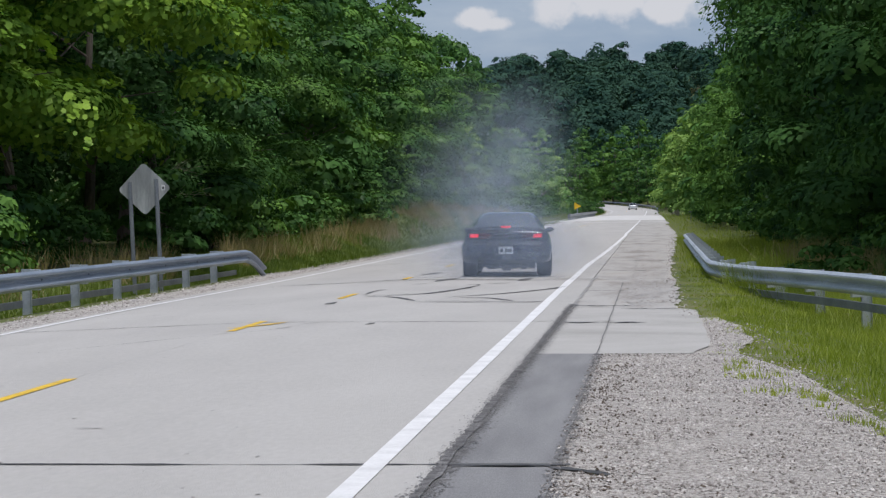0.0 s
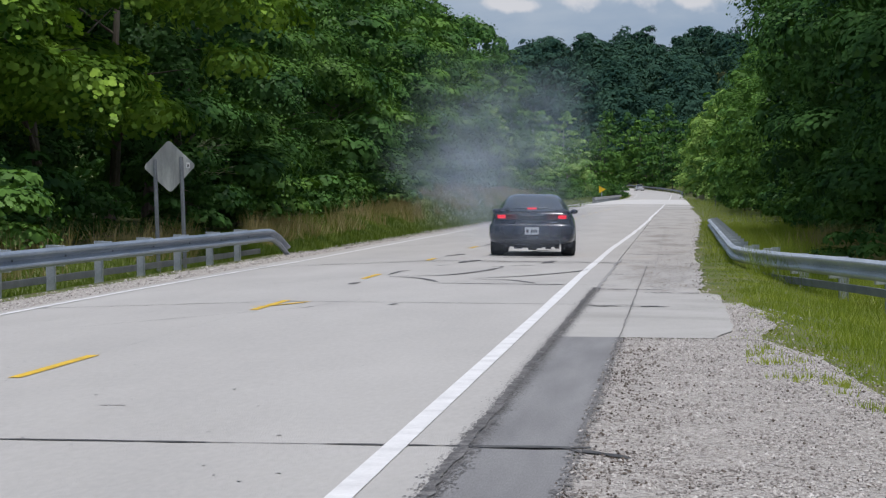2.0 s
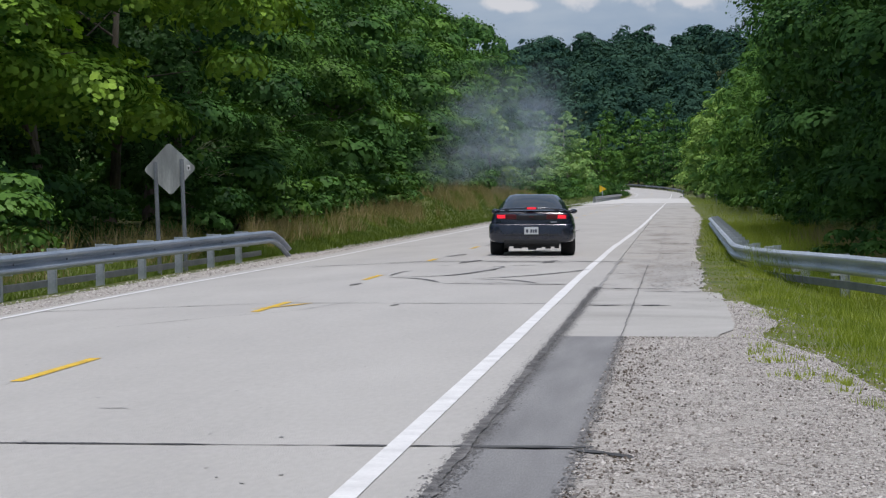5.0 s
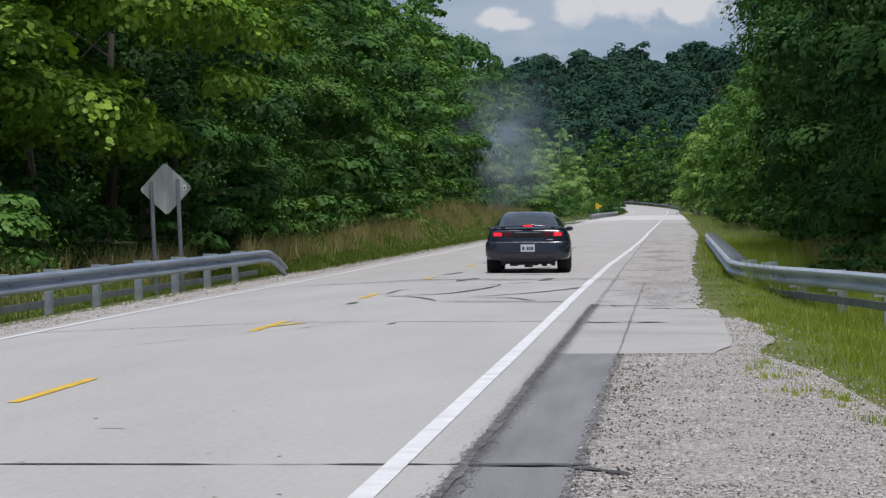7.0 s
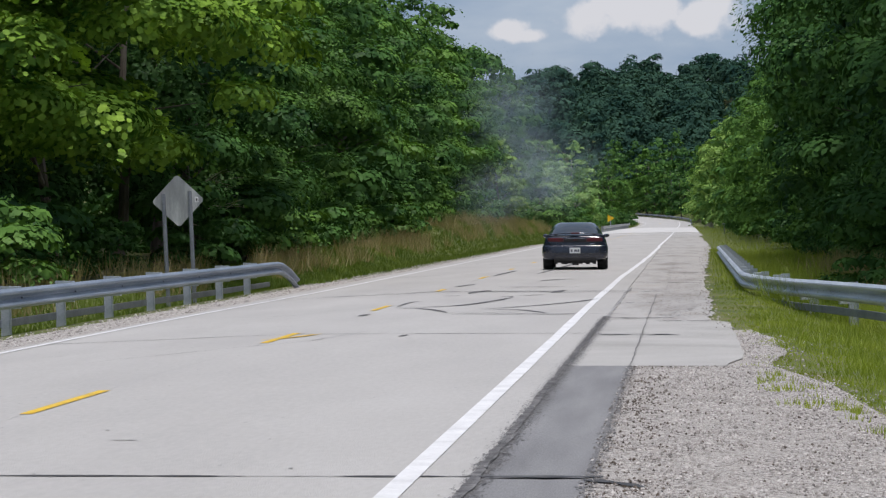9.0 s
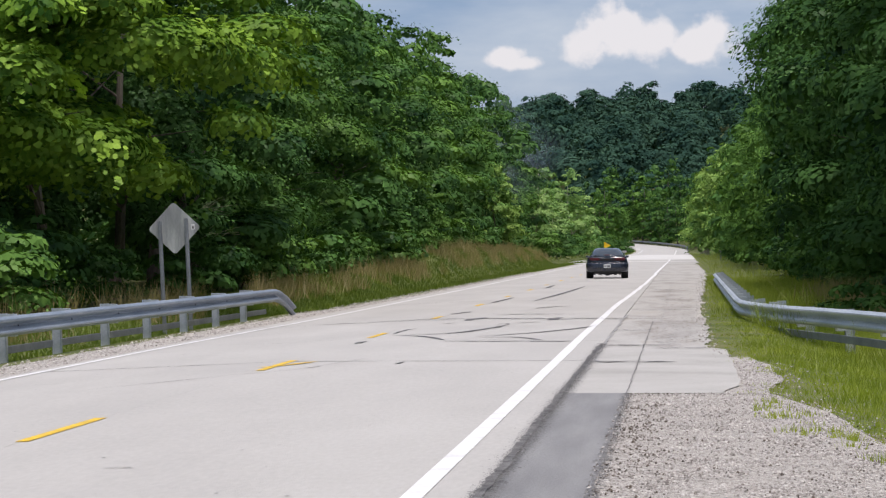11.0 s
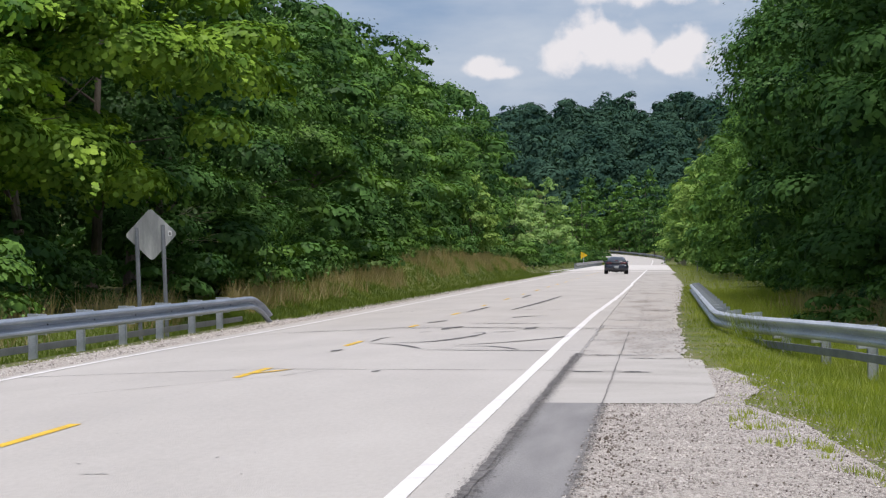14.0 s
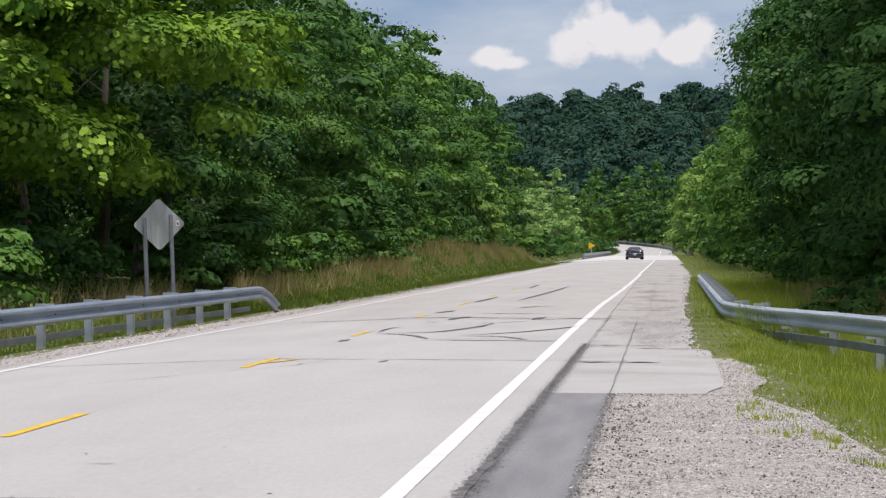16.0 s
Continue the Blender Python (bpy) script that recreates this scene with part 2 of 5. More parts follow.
def land(x, y):
    u = x - bend(min(y, 980))
    base = rise(min(y, 760))
    if u > CROWN:
        z = -0.02 * min(u - CROWN, 6.0)
        z += -0.36 * smooth(0.9, 3.2, u) + 0.75 * smooth(5.0, 12.0, u)
    else:
        z = -0.02 * min(CROWN - u, 5.2)
        bank = 0.25 + 0.4 * smooth(80, 110, y) + 0.95 * smooth(125, 165, y) - 1.1 * smooth(225, 290, y)
        z += -0.22 * smooth(-10.2, -11.2, u) + (bank + 0.2) * smooth(-10.8, -13.2, u)
    d = max(0.0, abs(u - CROWN) - 8)
    z += base
    hill = 49 * smooth(650, 1130, y + 0.25 * x) * smooth(2, 26, d)
    return z + hill + (0.12 * noise.noise((x * 0.15, y * 0.15, 0)) if d > 0 else 0.0)


# ---- builders ----
def link(name, verts, faces, material, parent=None, label="", smooth_faces=False):
    me = bpy.data.meshes.new(name)
    me.from_pydata([tuple(v) for v in verts], [], [tuple(f) for f in faces])
    me.materials.append(material)
    if smooth_faces:
        me.polygons.foreach_set("use_smooth", [True] * len(me.polygons))
    me.update()
    ob = new(name, me)
    ob.parent = parent
    if label:
        tagged(ob, label)
    return ob


def part(name, bm, material, parent=None, label="", smooth_faces=False):
    me = bpy.data.meshes.new(name)
    bm.to_mesh(me)
    bm.free()
    me.materials.append(material)
    if smooth_faces:
        me.polygons.foreach_set("use_smooth", [True] * len(me.polygons))
    ob = new(name, me)
    ob.parent = parent
    if label:
        tagged(ob, label)
    return ob


def box(bm, x0, y0, z0, x1, y1, z1, bevel=0.0):
    geom = bmesh.ops.create_cube(bm, size=1, matrix=Matrix.Translation(((x0 + x1) / 2, (y0 + y1) / 2, (z0 + z1) / 2)) @ Matrix.Diagonal((x1 - x0, y1 - y0, z1 - z0, 1)))
    if bevel:
        edges = {e for v in geom["verts"] for e in v.link_edges}
        bmesh.ops.bevel(bm, geom=list(edges), offset=bevel, segments=2, affect="EDGES", profile=0.6)
    return geom["verts"]


def tube(bm, pts, radii, sides=8):
    """A tapered tube through points."""
    rings = []
    for i, p in enumerate(pts):
        p = Vector(p)
        q = Vector(pts[min(i + 1, len(pts) - 1)]) - Vector(pts[max(i - 1, 0)])
        q.normalize()
        a = q.orthogonal().normalized()
        b = q.cross(a)
        rings.append([bm.verts.new(p + radii[i] * (math.cos(k * math.tau / sides) * a + math.sin(k * math.tau / sides) * b)) for k in range(sides)])
    for r, s in zip(rings, rings[1:]):
        # keep the rings from twisting
        off = min(range(sides), key=lambda o: sum((r[k].co - s[(k + o) % sides].co).length for k in range(sides)))
        s[:] = s[off:] + s[:off]
        for k in range(sides):
            bm.faces.new((r[k], r[(k + 1) % sides], s[(k + 1) % sides], s[k]))
    bm.faces.new(rings[0])
    bm.faces.new(rings[-1])


def ribbon_along(ys, u0, u1, lift, thick=0.0):
    """A strip that follows the road between two offsets."""
    vs, fs = [], []
    for y in ys:
        for u in (u0, u1):
            vs.append((u + bend(y), y, road_z(u, y) + lift))
    for i in range(len(ys) - 1):
        fs.append((2 * i, 2 * i + 1, 2 * i + 3, 2 * i + 2))
    return vs, fs


# ---- ground ----
def build_ground():
    xs = [-2500, -900, -400, -200, -120, -80, -60, -48, -40, -34, -28, -24, -20, -18, -16, -15, -14, -13.4, -12.8, -12.2, -11.6, -11.2, -10.8, -10.4, -10, -9.4, -8.6, -5.08,
          -1.5, -0.6, 0, 0.5, 0.9, 1.3, 1.7, 2.1, 2.6, 3.2, 4, 5, 6, 7, 8, 9, 10, 12, 14, 17, 20, 25, 30, 36, 44, 54, 66, 80, 120, 200, 400, 900, 2500]
    ys = [-400, -100, -40] + [-20 + 4 * i for i in range(60)] + [225 + 15 * i for i in range(40)] + [840 + 20 * i for i in range(14)] + [1200, 1500, 2500, 4500]
    vs = [(x, y, land(x, y) - 0.035) for y in ys for x in xs]
    n = len(xs)
    fs = [(j * n + i, j * n + i + 1, (j + 1) * n + i + 1, (j + 1) * n + i) for j in range(len(ys) - 1) for i in range(n - 1)]
    g = link("ground", vs, fs, SOIL, smooth_faces=True)
    tagged(g, "grassy roadside ground rising to wooded hill", "ground", kind="structure")


build_ground()

JOINTS = [-24.0, -4.0, 16.5, 37.0, 57.5, 78.0, 98.5, 119.0, 139.5, 160.0, 180.5, 201.0, 221.5, 242.0, 262.5, 283.0]


def edge_shift(y):
    """How far the painted line beside the shoulder strays from straight."""
    knots = ((-30, 0.0), (38, -0.03), (50, -0.05), (63, -0.03), (72, -0.02), (80, 0.02), (88, 0.09), (97, 0.15), (108, 0.19), (132, 0.24), (146, 0.28), (153, 0.21), (160, 0.27), (242, 0.41), (500, 0.55))
    for (a, p), (b, q) in zip(knots, knots[1:]):
        if y <= b:
            return p + (q - p) * max(0.0, (y - a) / (b - a))
    return knots[-1][1]


def gravel_edge(y):
    """Where the gravel beside the road gives way to grass."""
    knots = ((-20, 4.6), (2, 4.4), (14, 2.1), (18, 1.9), (20.9, 1.40), (23.7, 1.16), (26.2, 1.04), (28.2, 0.70), (29.4, 0.58), (30.6, 0.66), (32, 0.84), (36, 0.80), (38.5, 0.62), (42, 0.48), (56, 0.44), (84, 0.58), (160, 1.2), (900, 1.3))
    for (a, p), (b, q) in zip(knots, knots[1:]):
        if y <= b:
            return p + (q - p) * max(0.0, (y - a) / (b - a)) + 0.10 * noise.noise((y * 0.9, 2, 2))
    return knots[-1][1]


def build_road():
    road = new("road")
    tagged(road, "worn light grey concrete two-lane road", "road", kind="structure")
    far_ys = [283 + 20 * i for i in range(35)]
    ROAD_U = (LINE_L - 0.22, CROWN, -1.22)
    for u0, u1 in zip(ROAD_U, ROAD_U[1:]):
        for a, b in zip(JOINTS, JOINTS[1:]):
            vs = [(u, y, road_z(u, y) + dz) for dz in (0.0, -0.2) for u, y in ((u0 + 0.001, a + 0.006), (u1 - 0.001, a + 0.006), (u1 - 0.001, b - 0.006), (u0 + 0.001, b - 0.006))]
            link("slab", vs, [(0, 1, 2, 3), (0, 4, 5, 1), (1, 5, 6, 2), (2, 6, 7, 3), (3, 7, 4, 0)], CONCRETE, road)
        vs, fs = ribbon_along(far_ys, u0, u1, 0.0)
        link("far_lane", vs, fs, CONCRETE, road)
    # tar poured into the joints, uneven in width
    rnd = random.Random(3)
    for y in JOINTS[2:]:
        vs, fs = [], []
        n = 160
        wob = rnd.random() * 9
        for i in range(n + 1):
            u = ROAD_U[0] + 0.05 + (-0.55 - ROAD_U[0]) * i / n if y < 40 else ROAD_U[0] + 0.05 + (ROAD_U[2] - ROAD_U[0]) * i / n
            w = 0.045 * max(0.15, 0.6 + 0.9 * noise.noise((u * 0.7, y, wob)) + 0.8 * noise.noise((u * 3.1, y, wob)) + 0.4 * noise.noise((u * 11, y, wob)))
            c = y + 0.08 * noise.noise((u * 0.5, y, 5.0))
            for s in (-w, w):
                vs.append((u, c + s, road_z(u, y) + 0.005))
        fs = [(2 * i, 2 * i + 2, 2 * i + 3, 2 * i + 1) for i in range(n)]
        link("joint_seal", vs, fs, TAR, road)
    ys = [-20 + 4 * i for i in range(76)] + [286 + 12 * i for i in range(56)]
    for u, w in ((LINE_R, 0.068), (LINE_L, 0.055)):
        vs, fs = [], []
        for y in ys:
            ww = w * (1 + 0.12 * noise.noise((y * 0.2, u, 0)))
            uu = u + (0.30 * smooth(43, 66, y) + 0.08 * smooth(66, 120, y) + 0.02 * noise.noise((y * 0.3, u, 7)) if u < -5 else 0.05 * noise.noise((y * 0.3, u, 7)) * smooth(45, 65, y) + edge_shift(y))
            for s in (-ww, ww):
                vs.append((uu + s + bend(y), y, road_z(uu + s, y) + 0.006))
        fs = [(2 * i, 2 * i + 1, 2 * i + 3, 2 * i + 2) for i in range(len(ys) - 1)]
        link("edge_line", vs, fs, WHITE_LINE, road, "white painted edge line")
    for k in range(-2, 48):
        y0 = 22.1 + 12.19 * k - (0.35 if k == 0 else 0.0)
        ln = 3.05 if y0 < 44 or y0 > 110 else (1.9 if k % 2 else 2.6)      # partly scrubbed away
        vs, fs = ribbon_along([y0, y0 + ln / 2, y0 + ln], CROWN - 0.053, CROWN + 0.053, 0.006)
        link("centre_dash", vs, fs, YELLOW_LINE, road, "yellow painted centre dash")
    for y0, y1, u0, u1 in ((254, 264, -11.3, 1.4), (288, 430, -11.3, 1.4)):
        for a, b in ((u0, CROWN), (CROWN, u1)):
            vs, fs = ribbon_along([y0, (y0 + y1) / 2, y1], a, b, 0.012)
            link("bridge_slab", vs, fs, PALE_CONCRETE, road, "pale concrete band across the road")
    # ragged tar along the edge of the concrete, and cracks in the shoulder
    def streak(name, pts, w, material, lift=0.007, rough=0.6, seed=0.0, taper=False, label=""):
        vs = []
        n = len(pts)
        for i, (u, y) in enumerate(pts):
            a, b = pts[max(i - 1, 0)], pts[min(i + 1, n - 1)]
            t = Vector((b[0] - a[0], b[1] - a[1])).normalized()
            f = 1.0
            if taper:
                f = min(1.0, 0.15 + 4 * i / n, 0.15 + 4 * (n - 1 - i) / n)
            for s in (-1, 1):
                ww = w * f * max(0.08, 1 + rough * (noise.noise((y * 0.9 + u * 4, s * 3.0, seed)) + 0.6 * noise.noise((y * 3.7 + u * 13, s * 3.0, seed))))
                vs.append((u - t.y * ww * s * -1, y + t.x * ww * s * -1, road_z(min(u, 1.0), y) + lift - (0.007 if u > -1.21 else 0.0)))
        link(name, vs, [(2 * i, 2 * i + 1, 2 * i + 3, 2 * i + 2) for i in range(n - 1)], material, road, label)
    def fine_path(pts, step=0.25):
        out = []
        for (a, b), (c, d) in zip(pts, pts[1:]):
            m = max(2, int(math.hypot(c - a, d - b) / step))
            out += [(a + (c - a) * i / m, b + (d - b) * i / m) for i in range(m)]
        return out + [pts[-1]]
    def curve_path(pts, n=26):
        v = [Vector((*p, 0)) for p in pts]
        v = [2 * v[0] - v[1]] + v + [2 * v[-1] - v[-2]]
        out = []
        for k in range(1, len(v) - 2):
            for i in range(n):
                t = i / n
                p = 0.5 * ((2 * v[k]) + (v[k + 1] - v[k - 1]) * t + (2 * v[k - 1] - 5 * v[k] + 4 * v[k + 1] - v[k + 2]) * t * t + (3 * v[k] - v[k - 1] - 3 * v[k + 1] + v[k + 2]) * t ** 3)
                out.append((p.x, p.y))
        return out + [tuple(v[-2][:2])]
    def grit(name, count, place, size, material, seed, label=""):
        """Many small flat flakes lying along a band."""
        r = random.Random(seed)
        vs, fs = [], []
        for k in range(count):
            u, y = place(r)
            s = size * r.uniform(0.4, 1.5)
            b = len(vs)
            a0 = r.random() * math.tau
            for j in range(6):
                a = a0 + j * math.tau / 6
                q = s * r.uniform(0.5, 1.2)
                vs.append((u + q * math.cos(a), y + 2.2 * q * math.sin(a), road_z(u, y) + 0.004 - (0.007 if u > -1.21 else 0.0) + 0.0015 * r.random()))
            fs.append(tuple(range(b, b + 6)))
        ob = link(name, vs, fs, material, road, label)
        tagged(ob, kind="stuff")
    grit("edge_tar", 15000, lambda r: (-1.21 + r.gauss(0, 0.042), 10 + 33.5 * r.random() ** 1.1), 0.0075, TAR_WORN, 41, "ragged worn tar along the slab edge")
    streak("edge_tar", [(-1.235 + 0.012 * noise.noise((i * 0.21, 1, 4)), 10 + 0.1 * i) for i in range(336)], 0.03, TAR_WORN, 0.0035, 1.3, 2.0)
    grit("dirt", 2600, lambda r: (-0.57 + r.gauss(0, 0.03), 10 + 19 * r.random()), 0.009, TAR_WORN, 42, "dark dirt along the edge of the asphalt")
    grit("dirt", 220, lambda r: (-0.58 + r.gauss(0, 0.012), 29 + 30 * r.random()), 0.014, STAIN, 43)
    grit("worn_spot", 500, lambda r: (r.uniform(-8.3, -1.8), 14 + 70 * r.random()), 0.012, STAIN, 45)
    edge = [(-1.20 + 0.03 * noise.noise((i * 0.05, 6, 0)), 43.5 + 0.15 * i) for i in range(120)]
    streak("edge_tar", edge, 0.03, STAIN, 0.004, 2.2, 5.0)
    grit("dirt", 900, lambda r: (r.uniform(-0.5, 0.35), 44 + 60 * r.random() ** 1.3), 0.022, SOIL_CRUMBS, 47, "brown crumbs of dirt on the old shoulder")
    grit("dirt", 700, lambda r: (-0.1 + r.gauss(0, 0.25), 43 + 14 * r.random()), 0.02, STAIN, 48)
    crack = [(-0.585 + 0.025 * noise.noise((i * 0.09, 4, 0)) + 0.012 * noise.noise((i * 0.4, 4, 0)), 12 + 0.08 * i) for i in range(560)]
    streak("crack", crack, 0.005, TAR_WORN, 0.006, 1.9, 3.0, label="long crack filled with dirt")
    crack = [(-0.42 + 0.06 * noise.noise((i * 0.08, 9, 0)), 56 + 0.25 * i) for i in range(260)]
    streak("crack", crack, 0.007, STAIN, 0.006, 1.9, 6.0)
    for y, u0, u1, w in ((36.7, -1.2, -0.1, 0.13), (42.9, -1.24, -0.2, 0.1), (41.6, -0.5, 0.4, 0.06), (44.6, -3.9, -0.9, 0.09), (58.4, -6.2, 0.4, 0.12), (50.5, -1.2, -0.5, 0.06), (62.1, -4.2, -2.2, 0.10), (57.7, -7.6, -5.2, 0.08), (66, -1.2, 0.5, 0.10), (78, -1.2, 0.6, 0.10), (96, -1.2, 0.6, 0.12), (119, -1.2, 0.8, 0.1), (139, -1.2, 0.8, 0.1)):
        streak("crack", [(u0 + (u1 - u0) * i / 24, y + 0.16 * noise.noise((i * 0.3, y, 0))) for i in range(25)], w * 0.7, TAR, 0.006, 1.6, y, True)
    streak("crack", [(-0.62 + 0.36 * i / 20, 16.38 - 0.5 * (i / 20) ** 1.5 + 0.06 * noise.noise((i * 0.5, 1, 0))) for i in range(21)], 0.045, TAR, 0.006, 1.2, 8.0, True)
    # rubber left by spinning tyres
    for pts, w in (([(-4.83, 47.7), (-3.94, 48.8), (-3.48, 51.4), (-3.26, 53.94)], 0.07), ([(-3.4, 46.94), (-2.59, 48.73), (-1.96, 50.99), (-1.62, 52.79)], 0.06),
                   ([(-4.81, 47.7), (-4.22, 46.98), (-3.76, 45.26)], 0.06), ([(-3.33, 46.54), (-2.69, 46.51), (-2.17, 44.94)], 0.06),
                   ([(-3.26, 53.94), (-3.35, 54.6), (-3.5, 54.2)], 0.05), ([(-3.96, 76.9), (-3.67, 89.5), (-3.49, 103.7)], 0.07), ([(-3.47, 67.9), (-3.16, 69.3), (-2.69, 70.2)], 0.08),
                   ([(-5.02, 62.3), (-4.74, 64.8)], 0.07), ([(-4.95, 74.0), (-4.79, 82.0)], 0.06), ([(-4.71, 99.5), (-4.73, 107.3)], 0.07), ([(-4.88, 48.4), (-4.88, 50.7), (-4.75, 51.6)], 0.03),
                   ([(-3.76, 45.26), (-3.0, 45.4), (-2.6, 45.3)], 0.02), ([(-3.9, 62.0), (-3.3, 62.2), (-2.5, 62.0)], 0.04), ([(-4.6, 54.8), (-4.35, 55.3)], 0.05), ([(-3.2, 55.0), (-2.75, 55.8)], 0.06)):
        streak("tyre_mark", curve_path(pts), w * 0.9, RUBBER, 0.008, 0.5, pts[0][1], True)
    for x, y, ln, w in ((-4.24, 57.8, 1.0, 0.14), (-4.1, 58.6, 0.7, 0.12), (-2.6, 58.0, 0.9, 0.13), (-4.97, 44.2, 0.5, 0.09), (-3.6, 36.4, 0.25, 0.06), (-2.55, 58.7, 0.5, 0.10)):
        streak("tyre_mark", [(x + w * 0.4 * (i - 15) / 15, y + ln * (i - 15) / 15) for i in range(31)], w * 0.65, RUBBER, 0.008, 0.9, x, True)
    streak("paint_smear", curve_path([(-5.26, 35.3), (-5.0, 35.7), (-4.72, 37.0)]), 0.05, YELLOW_LINE, 0.0075, 0.9, 4.0, True, "yellow paint smeared by tyres")
    # dull streaks and hairline cracks along the lanes
    rnd = random.Random(12)
    for k in range(26):
        x, y = rnd.uniform(-8.2, -1.9), 18 + 75 * rnd.random() ** 1.4
        ln = rnd.uniform(0.1, 0.7)
        streak("scuff", [(x + ln * (i / 8 - 0.5), y + 0.1 * noise.noise((i * 0.5, x, y))) for i in range(9)], 0.010 + 0.014 * rnd.random(), STAIN, 0.007, 0.9, x, True)
    for pts in ([(-6.6, 30.5), (-5.6, 32.5), (-4.7, 34.5), (-4.2, 38.0)], [(-7.6, 46), (-6.6, 45.4), (-5.6, 45.8)], [(-7.9, 56), (-6.5, 57.7), (-5.9, 57.6)], [(-8.0, 66), (-6.8, 65.2)], [(-7.8, 84), (-6.0, 83)]):
        streak("crack", curve_path(pts), 0.008, TAR_WORN, 0.006, 1.9, pts[0][0], True)
    return road


road = build_road()


def build_shoulder():
    """Concrete and asphalt strips beside the road, with broken edges."""
    def sheet(name, ys, inner, outer, material, label, lift=0.0, wob=0.10, fine=1.3):
        vs, fs = [], []
        cols = 5
        for y in ys:
            o = outer(y) + wob * noise.noise((y * fine, 3.3, 0)) + 0.5 * wob * noise.noise((y * fine * 4, 9.3, 0))
            for i in range(cols):
                u = inner + (o - inner) * i / (cols - 1)
                vs.append((u + bend(y), y, road_z(min(u, 1.0), y) - 0.008 + lift))
        for j in range(len(ys) - 1):
            for i in range(cols - 1):
                a = j * cols + i
                fs.append((a, a + 1, a + cols + 1, a + cols))
        ob = link(name, vs, fs, material)
        tagged(ob, label, "road shoulder", kind="structure")
        return ob
    near = [-20 + 1.0 * i for i in range(49)] + [29.05]
    sheet("shoulder_asphalt", near, -1.215, lambda y: -0.58, ASPHALT, "dark grey asphalt strip beside the road", 0.002, 0.03)
    slab = [29.06, 29.2, 29.4, 29.7, 30.1, 30.6, 31.2] + [32 + 0.8 * i for i in range(11)] + [40.6, 41.1, 41.5, 41.8, 42.0, 42.1]
    sheet("shoulder_slab", slab, -1.215, lambda y: 0.60 - 0.22 * smooth(31.5, 29.0, y) ** 2 - 0.30 * smooth(40.6, 42.2, y) ** 2, SHOULDER, "cracked pale concrete shoulder slab with rounded corners", 0.0, 0.05, 0.7)
    old = [42.11 + 0.6 * i for i in range(30)] + [61 + 1.5 * i for i in range(107)]
    sheet("shoulder_old", old, -1.215, lambda y: 0.38 + 0.05 * smooth(43, 60, y) + 0.82 * smooth(56, 160, y), SHOULDER_OLD, "mottled old shoulder strewn with brown dirt", -0.003, 0.16, 0.5)
    far = [221 + 10 * i for i in range(54)]
    sheet("shoulder_far", far, -1.215, lambda y: 1.2, SHOULDER, "pale gravelly far shoulder", 0.0, 0.5, 0.05)
    left = [-20 + 2 * i for i in range(150)] + [282 + 12 * i for i in range(41)]
    def sheet_left():
        vs, fs = [], []
        for y in left:
            o = -9.75 + 0.25 * noise.noise((y * 0.4, 1, 1)) + 0.3 * smooth(70, 110, y) - 0.7 * (1 - smooth(70, 80, y))
            for u in (o, (o + LINE_L) / 2, LINE_L - 0.225):
                vs.append((u + bend(y), y, road_z(u, y) - 0.01 if u != o else land(u + bend(y), y) - 0.05))
        fs = [(3 * j + i, 3 * j + i + 1, 3 * j + i + 4, 3 * j + i + 3) for j in range(len(left) - 1) for i in range(2)]
        ob = link("shoulder_gravel", vs, fs, GRAVEL)
        tagged(ob, "narrow grey gravel shoulder along the lane", "road shoulder", kind="structure")
    sheet_left()
    # gravel turnout, with a ragged edge against the grass
    vs, fs = [], []
    gy = [-20 + 1.0 * i for i in range(48)] + [28.2, 29.0] + [29.1 + 0.5 * i for i in range(20)]
    for y in gy:
        o = gravel_edge(y) + 0.25
        i0 = -0.60 if y < 29.05 else 0.2
        for i in range(8):
            u = i0 + (o - i0) * i / 7
            vs.append((u, y, land(u, y) - (0.012 if y < 29.05 else 0.02) + 0.008 * noise.noise((u * 3, y * 3, 0))))
    fs = [(8 * j + i, 8 * j + i + 1, 8 * j + i + 9, 8 * j + i + 8) for j in range(len(gy) - 1) for i in range(7)]
    ob = link("gravel_turnout", vs, fs, GRAVEL)
    tagged(ob, "compacted pale gravel turnout", "gravel", kind="structure")


build_shoulder()


# ---- guard rails ----
W_PROFILE = [(0.0, 0.155), (0.04, 0.150), (0.088, 0.112), (0.094, 0.09), (0.085, 0.068), (0.012, 0.02), (0.0, 0.0), (0.012, -0.02), (0.085, -0.068), (0.094, -0.09), (0.088, -0.112), (0.04, -0.150), (0.0, -0.155)]


